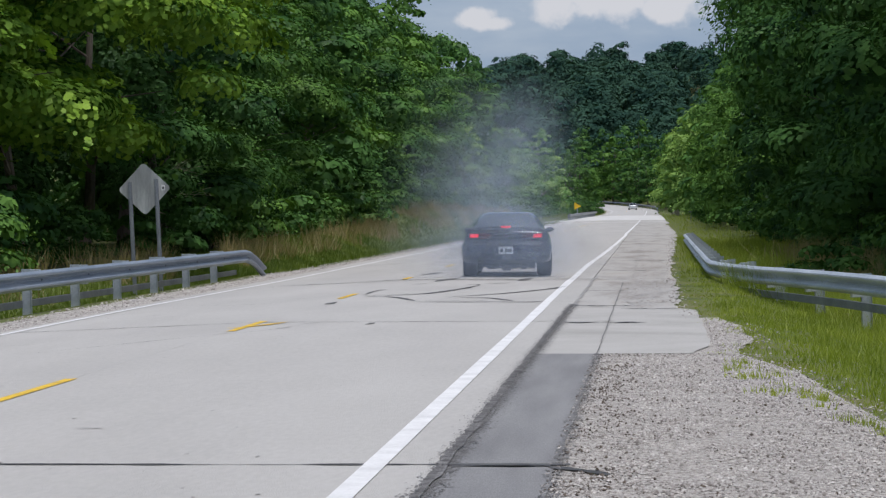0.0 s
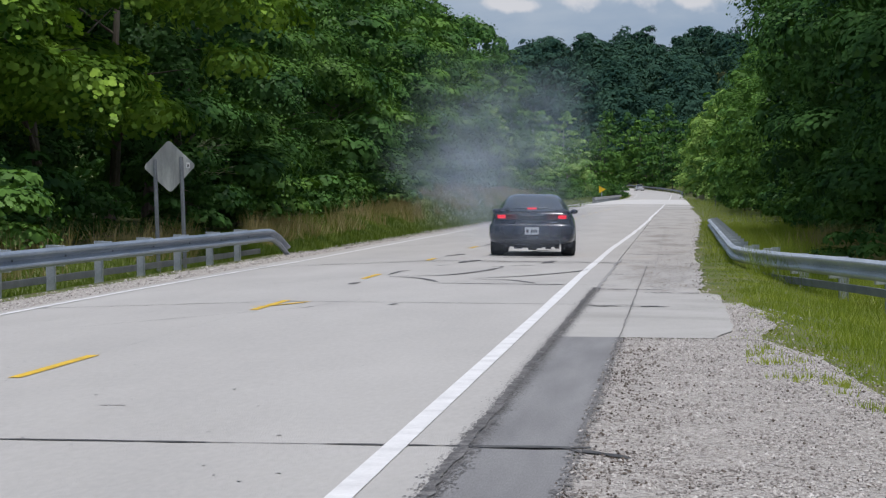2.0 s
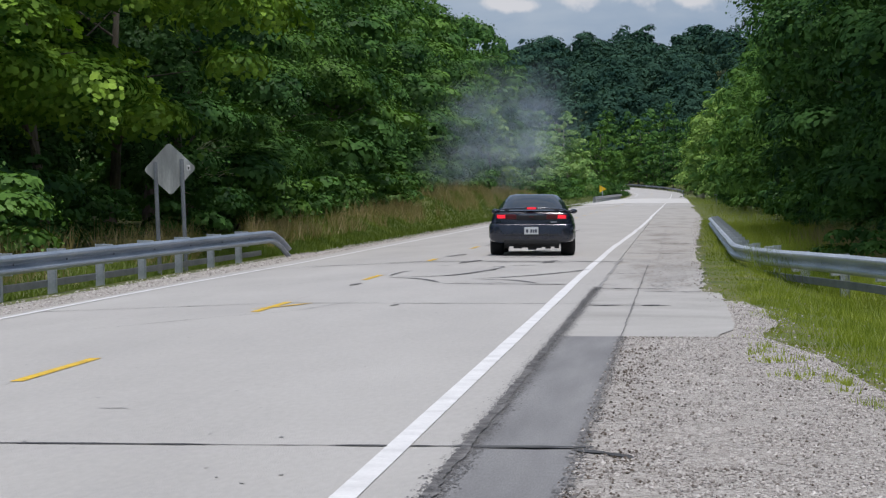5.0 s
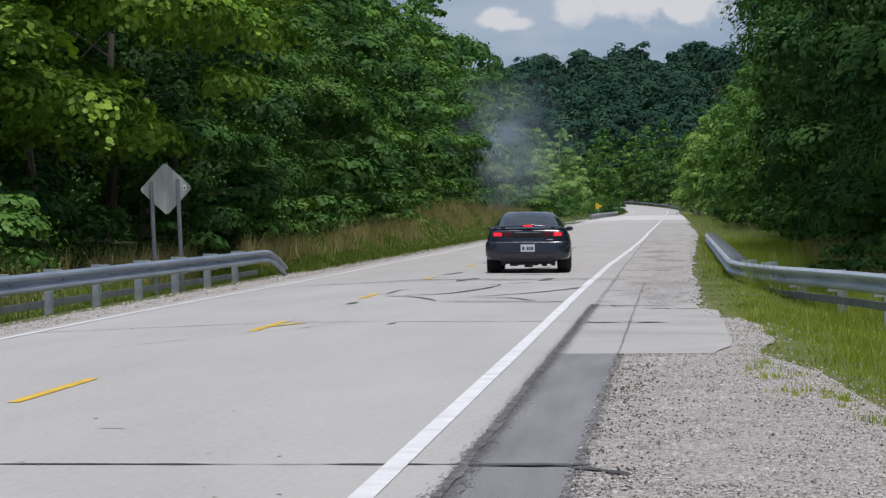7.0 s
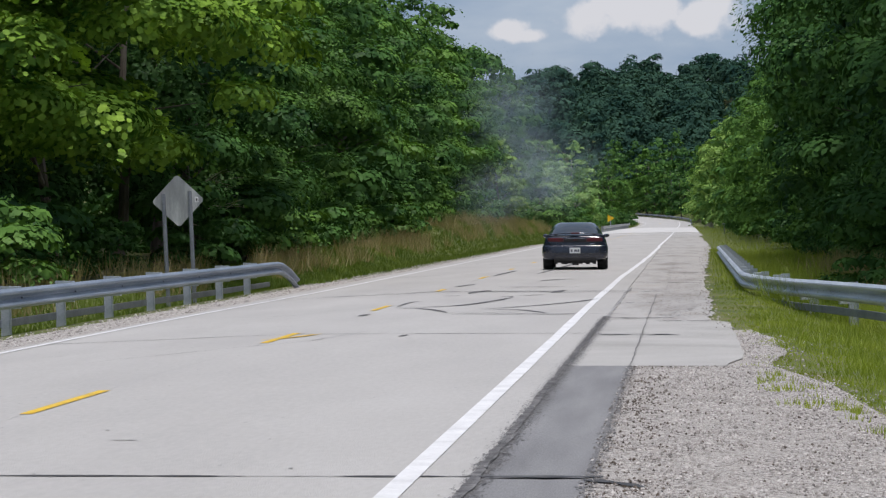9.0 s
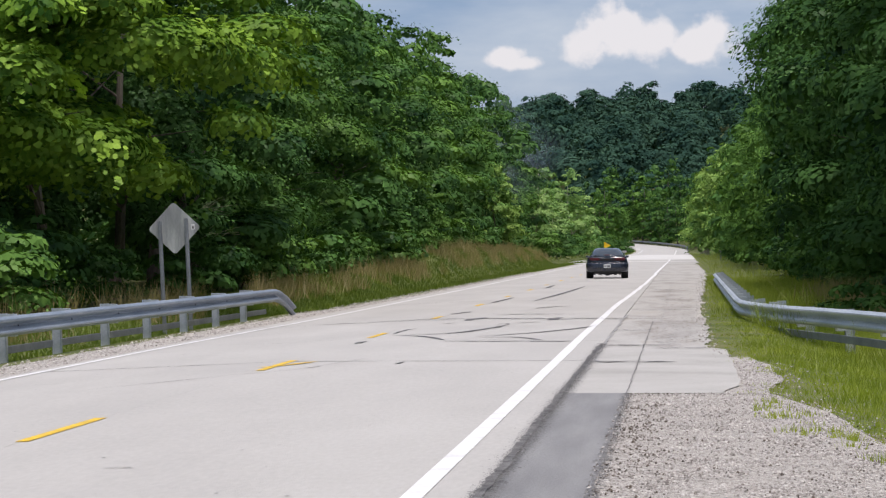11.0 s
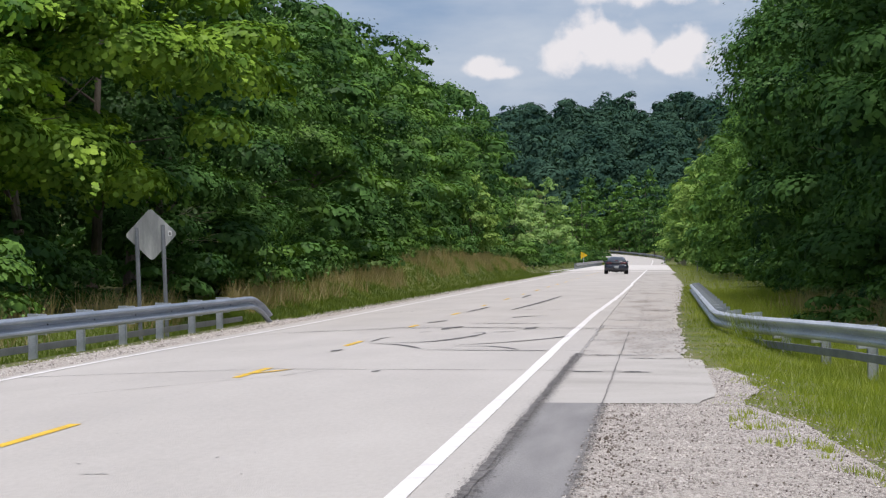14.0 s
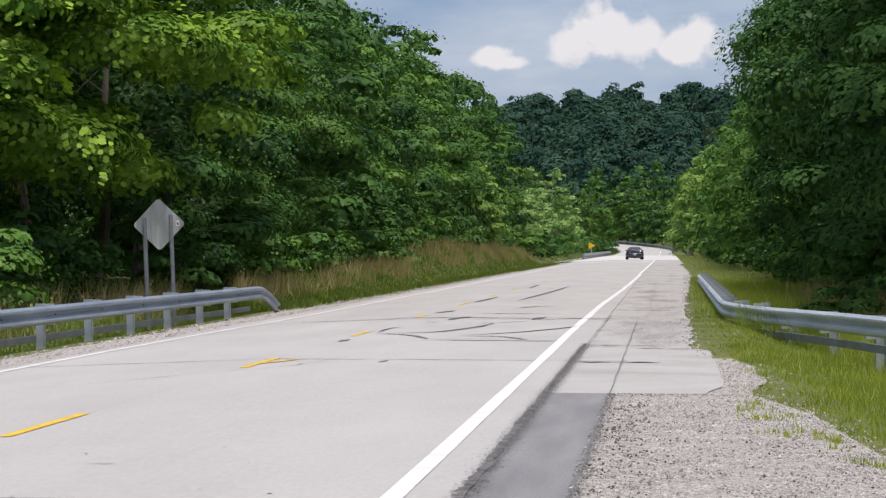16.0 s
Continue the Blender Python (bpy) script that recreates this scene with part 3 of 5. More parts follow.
def profile_rail(path, profile, side, thick=0.006):
    """A rolled beam swept along a path of (x, y, z); side +1 bulges to the right of travel."""
    vs, fs = [], []
    n = len(profile)
    for i, p in enumerate(path):
        p = Vector(p)
        t = Vector(path[min(i + 1, len(path) - 1)]) - Vector(path[max(i - 1, 0)])
        h = Vector((t.y, -t.x, 0)).normalized() * side
        up = Vector((0, 0, 1))
        tt = t.normalized()
        up = (up - tt * up.dot(tt)).normalized()
        for back in (0, -thick):
            for a, b in profile:
                vs.append(p + h * (a + back) + up * b)
    for i in range(len(path) - 1):
        A, B = 2 * n * i, 2 * n * (i + 1)
        for k in range(n - 1):
            fs.append((A + k, B + k, B + k + 1, A + k + 1))
            fs.append((A + n + k, A + n + k + 1, B + n + k + 1, B + n + k))
        fs.append((A, A + n, B + n, B))
        fs.append((A + n - 1, B + n - 1, B + 2 * n - 1, A + 2 * n - 1))
    for A in (0, 2 * n * (len(path) - 1)):
        for k in range(n - 1):
            fs.append((A + k, A + k + 1, A + n + k + 1, A + n + k))
    return vs, fs


C_PROFILE = [(0.0, 0.06), (0.045, 0.06), (0.05, 0.055), (0.05, -0.055), (0.045, -0.06), (0.0, -0.06)]


def i_post(name, x, y, z0, z1, parent, yaw=0.0, material=None):
    """A steel I-section post with a block-out on its road side."""
    bm = bmesh.new()
    h = z1 - z0
    for a in (-0.075, 0.067):
        box(bm, a, -0.05, 0, a + 0.008, 0.05, h)
    box(bm, -0.067, -0.004, 0, 0.067, 0.004, h - 0.002)
    ob = part(name, bm, material or STEEL, parent)
    ob.matrix_basis = pose(x, y, z0, 0, 0, yaw)
    return ob


def block_out(x, y, z, parent, yaw=0.0):
    bm = bmesh.new()
    box(bm, -0.075, -0.08, -0.18, 0.075, 0.08, 0.17, 0.006)
    ob = part("block_out", bm, STEEL, parent)
    ob.matrix_basis = pose(x, y, z, 0, 0, yaw)


def rail_left():
    rail = new("guard_rail")
    tagged(rail, "galvanised steel W-beam guard rail with turned-down end", "guard rail")
    X = lambda y: -10.30 + 0.37 * smooth(40, 71, y)
    ys = [2.7 + 3.75 * i for i in range(18)]
    top = 0.56
    path = [(X(y), y, top - 0.155) for y in (0.0, 10, 20, 30, 40, 44, 48, 52, 56, 60, 64, 67, 69)] + [(-9.93, 69.8, top - 0.16), (-9.90, 70.3, top - 0.20), (-9.84, 70.9, top - 0.32), (-9.77, 71.5, top - 0.52), (-9.75, 71.7, top - 0.58)]
    vs, fs = profile_rail(path, W_PROFILE, 1)
    link("beam", vs, fs, STEEL_SHADED, rail, "rolled W-beam in steel darkened blue-grey for shade")
    low = [(X(y) - 0.36, y, 0.0) for y in (0.0, 20, 40, 44, 48, 52, 56, 60, 64, 70.5)]
    vs, fs = profile_rail(low, C_PROFILE, 1)
    link("rub_rail", vs, fs, STEEL_OLD, rail, "dull grey lower channel rail")
    for y in ys:
        i_post("post", X(y) - 0.24, y, -0.55, top + 0.03, rail)
        block_out(X(y) - 0.085, y, top - 0.15, rail)
    # bolts on the beam face
    for y in ys:
        bm = bmesh.new()
        bmesh.ops.create_cone(bm, cap_ends=True, segments=8, radius1=0.018, radius2=0.014, depth=0.02, matrix=pose(X(y) + 0.02, y, top - 0.155, 0, 90, 0))
        part("bolt", bm, STEEL_OLD, rail)


rail_left()


def rail_right():
    rail = new("guard_rail")
    tagged(rail, "galvanised steel guard rail curving away into tall grass", "guard rail")
    line = [(1.33, 116.0), (1.30, 105), (1.27, 92), (1.24, 80), (1.22, 70), (1.20, 63), (1.21, 61), (1.25, 59.8), (1.34, 58.2), (1.52, 55.6), (1.88, 51.4), (2.35, 47.6), (2.80, 44), (3.25, 40.4), (3.8, 37), (4.5, 33.5), (5.4, 30), (6.6, 26.5)]
    zt = lambda y: 0.34 - 0.155 - 0.14 * smooth(40, 60, y) - 0.03 * smooth(56, 40, y)
    vs, fs = profile_rail([(x, y, zt(y)) for x, y in line], W_PROFILE, 1)
    link("beam", vs, fs, STEEL, rail)
    lower = [(x + 0.03, y, zt(y) - 0.32) for x, y in line if y <= 58.5]
    vs, fs = profile_rail(lower, C_PROFILE, 1)
    link("rub_rail", vs, fs, STEEL_OLD, rail, "dark lower channel rail in the grass")
    # posts at equal steps along the line
    walked, nxt = 0.0, 0.6
    for (x0, y0), (x1, y1) in zip(line, line[1:]):
        seg = math.hypot(x1 - x0, y1 - y0)
        while nxt < walked + seg:
            f = (nxt - walked) / seg
            x, y = x0 + (x1 - x0) * f, y0 + (y1 - y0) * f
            tx, ty = (x1 - x0) / seg, (y1 - y0) / seg
            nx, ny = -ty, tx      # away from the road
            yaw = math.degrees(math.atan2(ny, nx))
            i_post("post", x + nx * 0.24, y + ny * 0.24, land(x, y) - 0.2, zt(y) + (0.21 if y > 54 else 0.145), rail, yaw)
            block_out(x + nx * 0.085, y + ny * 0.085, zt(y) + (0.02 if y > 54 else -0.03), rail, yaw)
            nxt += 3.81
        walked += seg


rail_right()


def rail_far(name_label, us, ys, z_top, step, steel):
    rail = new("guard_rail")
    tagged(rail, name_label, "guard rail")
    path = [(us + bend(y), y, road_z(us, y) + z_top - 0.155) for y in ys]
    vs, fs = profile_rail(path, W_PROFILE, 1 if us < CROWN else -1)
    link("beam", vs, fs, steel, rail)
    y = ys[0] + 0.5
    off = -0.15 if us < CROWN else 0.15
    while y < ys[-1]:
        bm = bmesh.new()
        box(bm, -0.08, -0.08, -0.4, 0.08, 0.08, z_top, 0.01)
        ob = part("post", bm, STEEL_OLD, rail)
        ob.matrix_basis = pose(us + off + bend(y), y, road_z(us, y))
        y += step


rail_far("weathered guard rail along the outside of the far bend", 1.2, [575 + 7 * i for i in range(27)], 0.75, 7.62, STEEL_OLD)
rail_far("pale guard rail beside the far bridge", -9.35, [330 + 10 * i for i in range(17)], 0.72, 7.62, ALU)


# ---- warning signs ----
def diamond(bm, half, thick, corner=0.06):
    pts = []
    for k in range(4):
        a = k * math.pi / 2
        for s in (-1, 0, 1):
            r = half - corner * 0.41 if s else half - corner * 0.2
            b = a + s * corner / half * 0.75
            r2 = half / (abs(math.cos(b)) + abs(math.sin(b))) if s else half - corner * 0.55
            pts.append((r2 * math.cos(b), r2 * math.sin(b)))
    front = [bm.verts.new((x, 0, z)) for x, z in pts]
    back = [bm.verts.new((x, thick, z)) for x, z in pts]
    bm.faces.new(front)
    bm.faces.new(back[::-1])
    for i in range(len(pts)):
        j = (i + 1) % len(pts)
        bm.faces.new((front[j], front[i], back[i], back[j]))


def sign_post(bm, x, y, z0, z1):
    """A U-channel post."""
    prof = [(-0.045, 0.0), (-0.03, 0.0), (-0.02, -0.03), (0.02, -0.03), (0.03, 0.0), (0.045, 0.0), (0.045, 0.006), (0.024, 0.006), (0.016, -0.023), (-0.016, -0.023), (-0.024, 0.006), (-0.045, 0.006)]
    lo = [bm.verts.new((x + a, y + b, z0)) for a, b in prof]
    hi = [bm.verts.new((x + a, y + b, z1)) for a, b in prof]
    for i in range(len(prof)):
        j = (i + 1) % len(prof)
        bm.faces.new((lo[i], lo[j], hi[j], hi[i]))
    bm.faces.new(hi)


def near_sign():
    s = new("road_sign")
    tagged(s, "diamond road sign seen from its bare grey back", "road sign")
    s.matrix_basis = pose(-10.94, 62, 0, 0, -1.2, 0)
    bm = bmesh.new()
    diamond(bm, 0.58, 0.004)
    ob = part("panel", bm, ALU, s)
    ob.location = (0, 0.03, 2.03)
    for x, z1 in ((-0.31, 2.19), (0.27, 2.23)):
        bm = bmesh.new()
        sign_post(bm, x, 0.0, -0.6, z1)
        part("post", bm, STEEL_OLD, s)
    bm = bmesh.new()
    box(bm, 0.37, 0.024, 1.98, 0.45, 0.029, 2.1, 0.002)
    part("sticker", bm, WHITE_LINE, s, "small white inspection sticker")
    bm = bmesh.new()
    box(bm, 0.395, 0.021, 2.0, 0.43, 0.0235, 2.06)
    part("sticker_print", bm, TAR, s)


near_sign()


def far_sign():
    s = new("road_sign")
    tagged(s, "yellow three-cornered pennant sign on a post by the bend", "road sign")
    s.matrix_basis = pose(-9.9, 385, -0.2)
    bm = bmesh.new()
    pennant = [bm.verts.new(p) for p in ((-0.36, 0, -0.46), (-0.30, 0, -0.46), (0.50, 0, -0.04), (0.53, 0, 0.0), (0.50, 0, 0.04), (-0.30, 0, 0.46), (-0.36, 0, 0.46))]
    face = bm.faces.new(pennant)
    for v in bmesh.ops.extrude_face_region(bm, geom=[face])["geom"]:
        if isinstance(v, bmesh.types.BMVert):
            v.co.y += 0.01
    bmesh.ops.recalc_face_normals(bm, faces=bm.faces)
    ob = part("panel", bm, SIGN_YELLOW, s)
    ob.location = (0, -0.03, 1.75)
    bm = bmesh.new()
    sign_post(bm, 0, 0, -0.2, 2.1)
    part("post", bm, STEEL, s)


far_sign()


def marker_post():
    p = new("marker_post")
    tagged(p, "small grey roadside marker post in the grass", "marker post")
    p.matrix_basis = pose(4.3, 318, land(4.3, 318) - 0.1)
    bm = bmesh.new()
    sign_post(bm, 0, 0, -0.2, 1.2)
    part("post", bm, STEEL_OLD, p)
    bm = bmesh.new()
    box(bm, -0.22, -0.05, 1.05, 0.22, -0.035, 1.2, 0.01)
    part("panel", bm, ALU, p)


marker_post()


# ---- trees ----
def leaves_mesh(name, centers, outs, ups, sizes, rng, shape="diamond", droop=0.25, spread=0.75, jitter=0.13, hug=0.7):
    """One mesh of many leaves at the given centres: each a small folded blade."""
    n = len(centers)
    d = outs + rng.normal(0, spread, (n, 3))
    d[:, 2] -= droop
    flat = ups / (np.linalg.norm(ups, axis=1)[:, None] + 1e-9)
    d -= hug * flat * np.sum(d * flat, axis=1)[:, None]
    d /= np.linalg.norm(d, axis=1)[:, None]
    nn = ups + rng.normal(0, jitter, (n, 3))
    nn -= d * np.sum(nn * d, axis=1)[:, None]
    nn /= np.linalg.norm(nn, axis=1)[:, None] + 1e-9
    s = np.cross(nn, d)
    L = sizes[:, None]
    if shape == "diamond":
        pat = [(-0.5, 0, 0), (0.02, 0.36, 0.07), (0.5, 0, -0.05), (0.02, -0.36, 0.07)]
    else:       # lobed, like a maple's
        pat = [(-0.45, 0, 0), (-0.22, 0.42, 0.05), (0.02, 0.30, 0.03), (0.20, 0.46, 0.06), (0.5, 0, -0.05), (0.20, -0.46, 0.06), (0.02, -0.30, 0.03), (-0.22, -0.42, 0.05)]
    k = len(pat)
    V = np.empty((n, k, 3))
    for i, (a, b, c) in enumerate(pat):
        V[:, i] = centers + L * (a * d + b * s + c * nn)
    me = bpy.data.meshes.new(name)
    me.vertices.add(n * k)
    me.vertices.foreach_set("co", V.reshape(-1))
    me.loops.add(n * k)
    me.loops.foreach_set("vertex_index", np.arange(n * k, dtype=np.int32))
    me.polygons.add(n)
    me.polygons.foreach_set("loop_start", np.arange(0, n * k, k, dtype=np.int32))
    me.polygons.foreach_set("loop_total", np.full(n, k, dtype=np.int32))
    me.update(calc_edges=True)
    return me


def spray_points(rng, lobes, sprays, per, radius, shell=0.2, flat=0.16, facing=0.72):
    """Leaf places in flat sprays over a heap of lobes. Returns centres, outward and upward ways."""
    lobes = np.array(lobes, float)
    area = lobes[:, 3] * lobes[:, 5] + lobes[:, 3] * lobes[:, 4]
    pick = rng.choice(len(lobes), sprays, p=area / area.sum())
    v = rng.normal(0, 1, (sprays, 3))
    v[:, 2] = np.where(v[:, 2] < -0.12, -v[:, 2] * rng.random(sprays), v[:, 2])
    v /= np.linalg.norm(v, axis=1)[:, None]
    depth = 1 - shell * rng.random(sprays) ** 1.6
    c = lobes[pick, :3] + v * lobes[pick, 3:6] * depth[:, None]
    out = v / lobes[pick, 3:6]
    out /= np.linalg.norm(out, axis=1)[:, None]
    up = out * facing + np.array([0, 0, 0.62])
    up += rng.normal(0, 0.16, up.shape)
    up /= np.linalg.norm(up, axis=1)[:, None]
    hor = out - up * np.sum(out * up, axis=1)[:, None]
    hor /= np.linalg.norm(hor, axis=1)[:, None] + 1e-9
    side = np.cross(up, hor)
    r = radius * (0.6 + 0.8 * rng.random((sprays, 1)))
    a = rng.normal(0, 0.62, (sprays, per)) * r
    b = rng.normal(0, 0.45, (sprays, per)) * r
    h = rng.normal(0, flat, (sprays, per)) * r - 0.34 * np.maximum(a, 0) ** 2 / r
    P = c[:, None] + hor[:, None] * a[..., None] + side[:, None] * b[..., None] + up[:, None] * h[..., None]
    O = np.repeat(hor[:, None] + 0.3 * out[:, None], per, axis=1)
    U = np.repeat(up[:, None], per, axis=1)
    return P.reshape(-1, 3), O.reshape(-1, 3), U.reshape(-1, 3)


def mass_points(rng, lobes, cover, leaf, depth=0.76, uneven=0.2):
    """Places and ways of the leaves that close the domes of the tiers; their undersides stay open."""
    lob = np.array(lobes, float)
    counts = np.maximum(6, (cover * 5.0 * lob[:, 3] * (lob[:, 3] + lob[:, 5]) / 2 / (0.36 * leaf * leaf)).astype(int))
    c = np.repeat(lob, counts, axis=0)
    v = rng.normal(0, 1, (len(c), 3))
    v[:, 2] = np.where(v[:, 2] < -0.3, -v[:, 2], v[:, 2])
    v /= np.linalg.norm(v, axis=1)[:, None]
    up = v / c[:, 3:6]
    up /= np.linalg.norm(up, axis=1)[:, None]
    return c[:, :3] + v * c[:, 3:6] * (depth * (1 + uneven * (rng.random((len(c), 1)) - 0.5))), up


def make_lobes(rng, height, radius, low, count, taper=0.0, around=4):
    """Tiers of foliage at the ends of limbs, flat below and domed above, widest at two fifths of the height."""
    lobes = []
    for i in range(count):
        f = (i + 0.5) / count
        z = low + (height - low) * (0.04 + 0.92 * f)
        w = radius * (0.35 + 0.85 * math.sin(math.pi * (0.2 + 0.74 * f)) ** 0.9) * (1 - taper * f)
        round_it = around if height > 4 else 3
        a0 = rng.random() * math.tau
        for k in range(round_it):
            a = a0 + k * math.tau / round_it + rng.normal(0, 0.35)
            r = w * (0.26 + 0.34 * rng.random()) * (4 / round_it) ** 0.7
            o = w * (0.86 + 0.3 * rng.random()) - r * 0.7
            lobes.append((o * math.cos(a), o * math.sin(a), z + rng.normal(0, 0.45) * height / 12, r, r, r * (0.42 + 0.25 * rng.random())))
    lobes.append((0, 0, height - radius * 0.25, radius * 0.4 * (1 - taper), radius * 0.4 * (1 - taper), radius * 0.35))
    return lobes


def make_tree(seed, height, radius, low, leaf, sprays, per, material, bark, label, shape="diamond", lobe_count=7, spray_r=0.55, trunk_r=0.17, limbs=9, stems=1, inner=(0.9, 0.5), taper=0.0, around=4, hug=0.55):
    rng = np.random.default_rng(seed)
    tree = new("tree")
    tagged(tree, label, "tree")
    bm = bmesh.new()
    for s in range(stems):
        lean = rng.normal(0, 0.06 if stems == 1 else 0.14, 2)
        base = Vector((0, 0, -0.3)) if stems == 1 else Vector((rng.normal(0, 0.35), rng.normal(0, 0.35), -0.3))
        pts, rad = [], []
        for i in range(7):
            f = i / 6
            z = f * height * 0.86
            pts.append(base + Vector((lean[0] * z + 0.15 * math.sin(i + seed), lean[1] * z + 0.15 * math.cos(i * 1.3 + seed), z + 0.0)))
            rad.append(trunk_r * (1 - 0.85 * f) * (1.35 if i == 0 else 1.0) / math.sqrt(stems))
        tube(bm, pts, rad, 8)
        for k in range(limbs // stems):
            f = 0.22 + 0.7 * (k + rng.random() * 0.6) / max(1, limbs // stems)
            i = min(5, int(f * 6))
            p = pts[i].lerp(pts[i + 1], f * 6 - i)
            a = rng.random() * math.tau
            reach = radius * (0.95 - 0.45 * f)
            q = p + Vector((math.cos(a) * reach * 0.5, math.sin(a) * reach * 0.5, reach * 0.35))
            e = p + Vector((math.cos(a + 0.2) * reach, math.sin(a + 0.2) * reach, reach * (0.35 + 0.3 * rng.random())))
            r = trunk_r * (1 - 0.8 * f) * 0.45
            tube(bm, [p, q, e], [r, r * 0.6, r * 0.15], 5)
    part("trunk", bm, bark, tree)
    lobes = make_lobes(rng, height, radius, low, lobe_count, taper, around)
    P, O, U = spray_points(rng, lobes, sprays, per, spray_r)
    P = P[P[:, 2] > 0.15]
    n = len(P)
    O, U = O[:n], U[:n]
    sizes = leaf * (0.65 + 0.7 * rng.random(n))
    me = leaves_mesh("crown", P, O, U, sizes, rng, shape, jitter=0.2, hug=hug)
    me.materials.append(material)
    crown = new("crown", me)
    crown.parent = tree
    # the dense mass of leaves under the outer sprays of each tier
    Q, up = mass_points(rng, lobes, inner[0], inner[1])
    keep = Q[:, 2] > 0.1
    Q, up = Q[keep], up[keep]
    me = leaves_mesh("inner_foliage", Q, rng.normal(0, 1, Q.shape), up, np.full(len(Q), inner[1]) * (0.7 + 0.6 * rng.random(len(Q))), rng, droop=0.0, jitter=0.16, hug=0.95)
    me.materials.append(material)
    dense = new("inner_foliage", me)
    dense.parent = tree
    return tree


def put(proto, x, y, scale=1.0, turn=0.0, first=set(), sink=0.1, label="", group=""):
    m = pose(x, y, land(x, y) - sink, 0, 0, turn) @ Matrix.Diagonal((scale, scale, scale, 1))
    if proto.name not in first:
        first.add(proto.name)
        proto.matrix_basis = m
        ob = proto
    else:
        ob = copy_thing(proto, pose(0, 0, 0))
        ob.matrix_basis = m
    return tagged(ob, label, group=group)


NEAR_LABEL = "dense green broadleaf tree at the forest edge"
near_trees = [make_tree(11 + i, 12.5, 3.6, 0.5, 0.110, 400, 34, LEAF_MID if i == 2 else LEAF_DARK, BARK, NEAR_LABEL, lobe_count=7, spray_r=0.42, inner=(0.8, 0.21)) for i in range(3)]
fine_trees = [make_tree(91 + i, 12.5, 3.6, 0.5, 0.085, 640, 36, LEAF_DARK, BARK, NEAR_LABEL, lobe_count=7, spray_r=0.34, inner=(0.8, 0.19)) for i in range(2)]
mid_trees = [make_tree(31 + i, 12.5, 3.5, 0.5, 0.160, 190, 28, (LEAF_DARK, LEAF_DARK, LEAF_MID, LEAF_MID)[i], BARK, NEAR_LABEL, lobe_count=7, spray_r=0.55, taper=0.15, inner=(0.8, 0.35)) for i in range(4)]
tall_trees = [make_tree(36 + i, 16.5, 4.0, 1.0, 0.24, 200, 22, (LEAF_MID, LEAF_DARK)[i], BARK, "tall green tree at the end of the wooded bank", lobe_count=8, spray_r=0.7, taper=0.3, inner=(0.9, 0.55)) for i in range(2)]
far_trees = [make_tree(41 + i, 12.5, 3.5, 0.3, 0.30, 110, 12, (LEAF_DARK, LEAF_MID)[i], BARK, "leafy green tree beside the far road", lobe_count=6, spray_r=0.7, inner=(0.9, 0.75), taper=0.35) for i in range(2)]
bright_trees = [make_tree(51 + i, 11, 3.4, 0.4, 0.23, 150, 20, LEAF_SUNLIT, BARK, "bright green leafy tree beside the road", lobe_count=7, taper=0.25, inner=(0.9, 0.55)) for i in range(2)]
pale_trees = [make_tree(61 + i, 10.5, 3.1, 0.2, 0.25, 180, 20, LEAF_PALE, PALE_BARK, "pale green young sycamore by the roadside", lobe_count=8, spray_r=0.5, taper=0.5, inner=(0.9, 0.46)) for i in range(2)]
bare_tree = make_tree(66, 8.0, 2.6, 3.0, 0.26, 130, 8, LEAF_PALE, PALE_BARK, "thin half-bare tree with pale stems", lobe_count=5, stems=4, trunk_r=0.22, limbs=20, inner=(0.1, 0.4))
maple = make_tree(71, 13, 5.2, 2.4, 0.18, 520, 27, LEAF_BRIGHT, BARK, "big-leaved tree overhanging the guard rail", shape="lobed", lobe_count=8, spray_r=0.36, inner=(0.8, 0.21), around=6, hug=0.3)
shrubs = [make_tree(81 + i, 2.2, 1.5, 0.1, 0.11, 76, 13, (LEAF_MID, LEAF_DARK)[i], BARK, "low leafy shrub at the forest edge", lobe_count=3, spray_r=0.28, trunk_r=0.04, limbs=4, inner=(0.8, 0.27)) for i in range(2)]

rr = random.Random(5)
put(maple, -16.6, 74, 1.0, 40)
put(maple, -18.0, 66, 1.0, 160)
y = 84.0
k = 0
while y < 232:
    protos = near_trees if y < 118 else mid_trees
    x = -16.9 + rr.uniform(-0.8, 0.6)
    put(protos[k % len(protos)], x, y, rr.uniform(0.9, 1.16) * (1.0 + 0.05 * smooth(95, 120, y) - 0.15 * smooth(135, 170, y)), rr.uniform(0, 360), group="left forest edge")
    k += 1
    y += rr.uniform(4.2, 6.2)
y = 60.0
while y < 92:
    protos = mid_trees
    put(protos[k % len(protos)], -22.0 + rr.uniform(-1, 1), y, rr.uniform(1.1, 1.28), rr.uniform(0, 360), group="left forest edge")
    k += 1
    y += rr.uniform(5.5, 8)
# beyond the bank: lower, paler trees along the road to the bend
put(bright_trees[0], -13.4, 208, 0.55, 30, group="trees by the far road")
put(bright_trees[1], -14.6, 222, 0.62, 130, group="trees by the far road")
for x, y, size in ((-17.4, 203, 0.94), (-16.6, 237, 0.85), (-17.6, 246, 0.93), (-16.8, 258, 0.94), (-18.0, 268, 1.0), (-17.0, 281, 0.97), (-19.5, 292, 0.9), (-18.6, 306, 0.78)):
    put(tall_trees[k % 2], x, y, size, rr.uniform(0, 360), group="left forest edge")
    k += 1
for x, y, size in ((-14.8, 292, 0.86), (-14.6, 318, 0.95), (-13.6, 364, 1.04), (-14.8, 420, 0.8)):
    put(pale_trees[k % 2], x, y, size, rr.uniform(0, 360), group="trees by the far road")
    k += 1
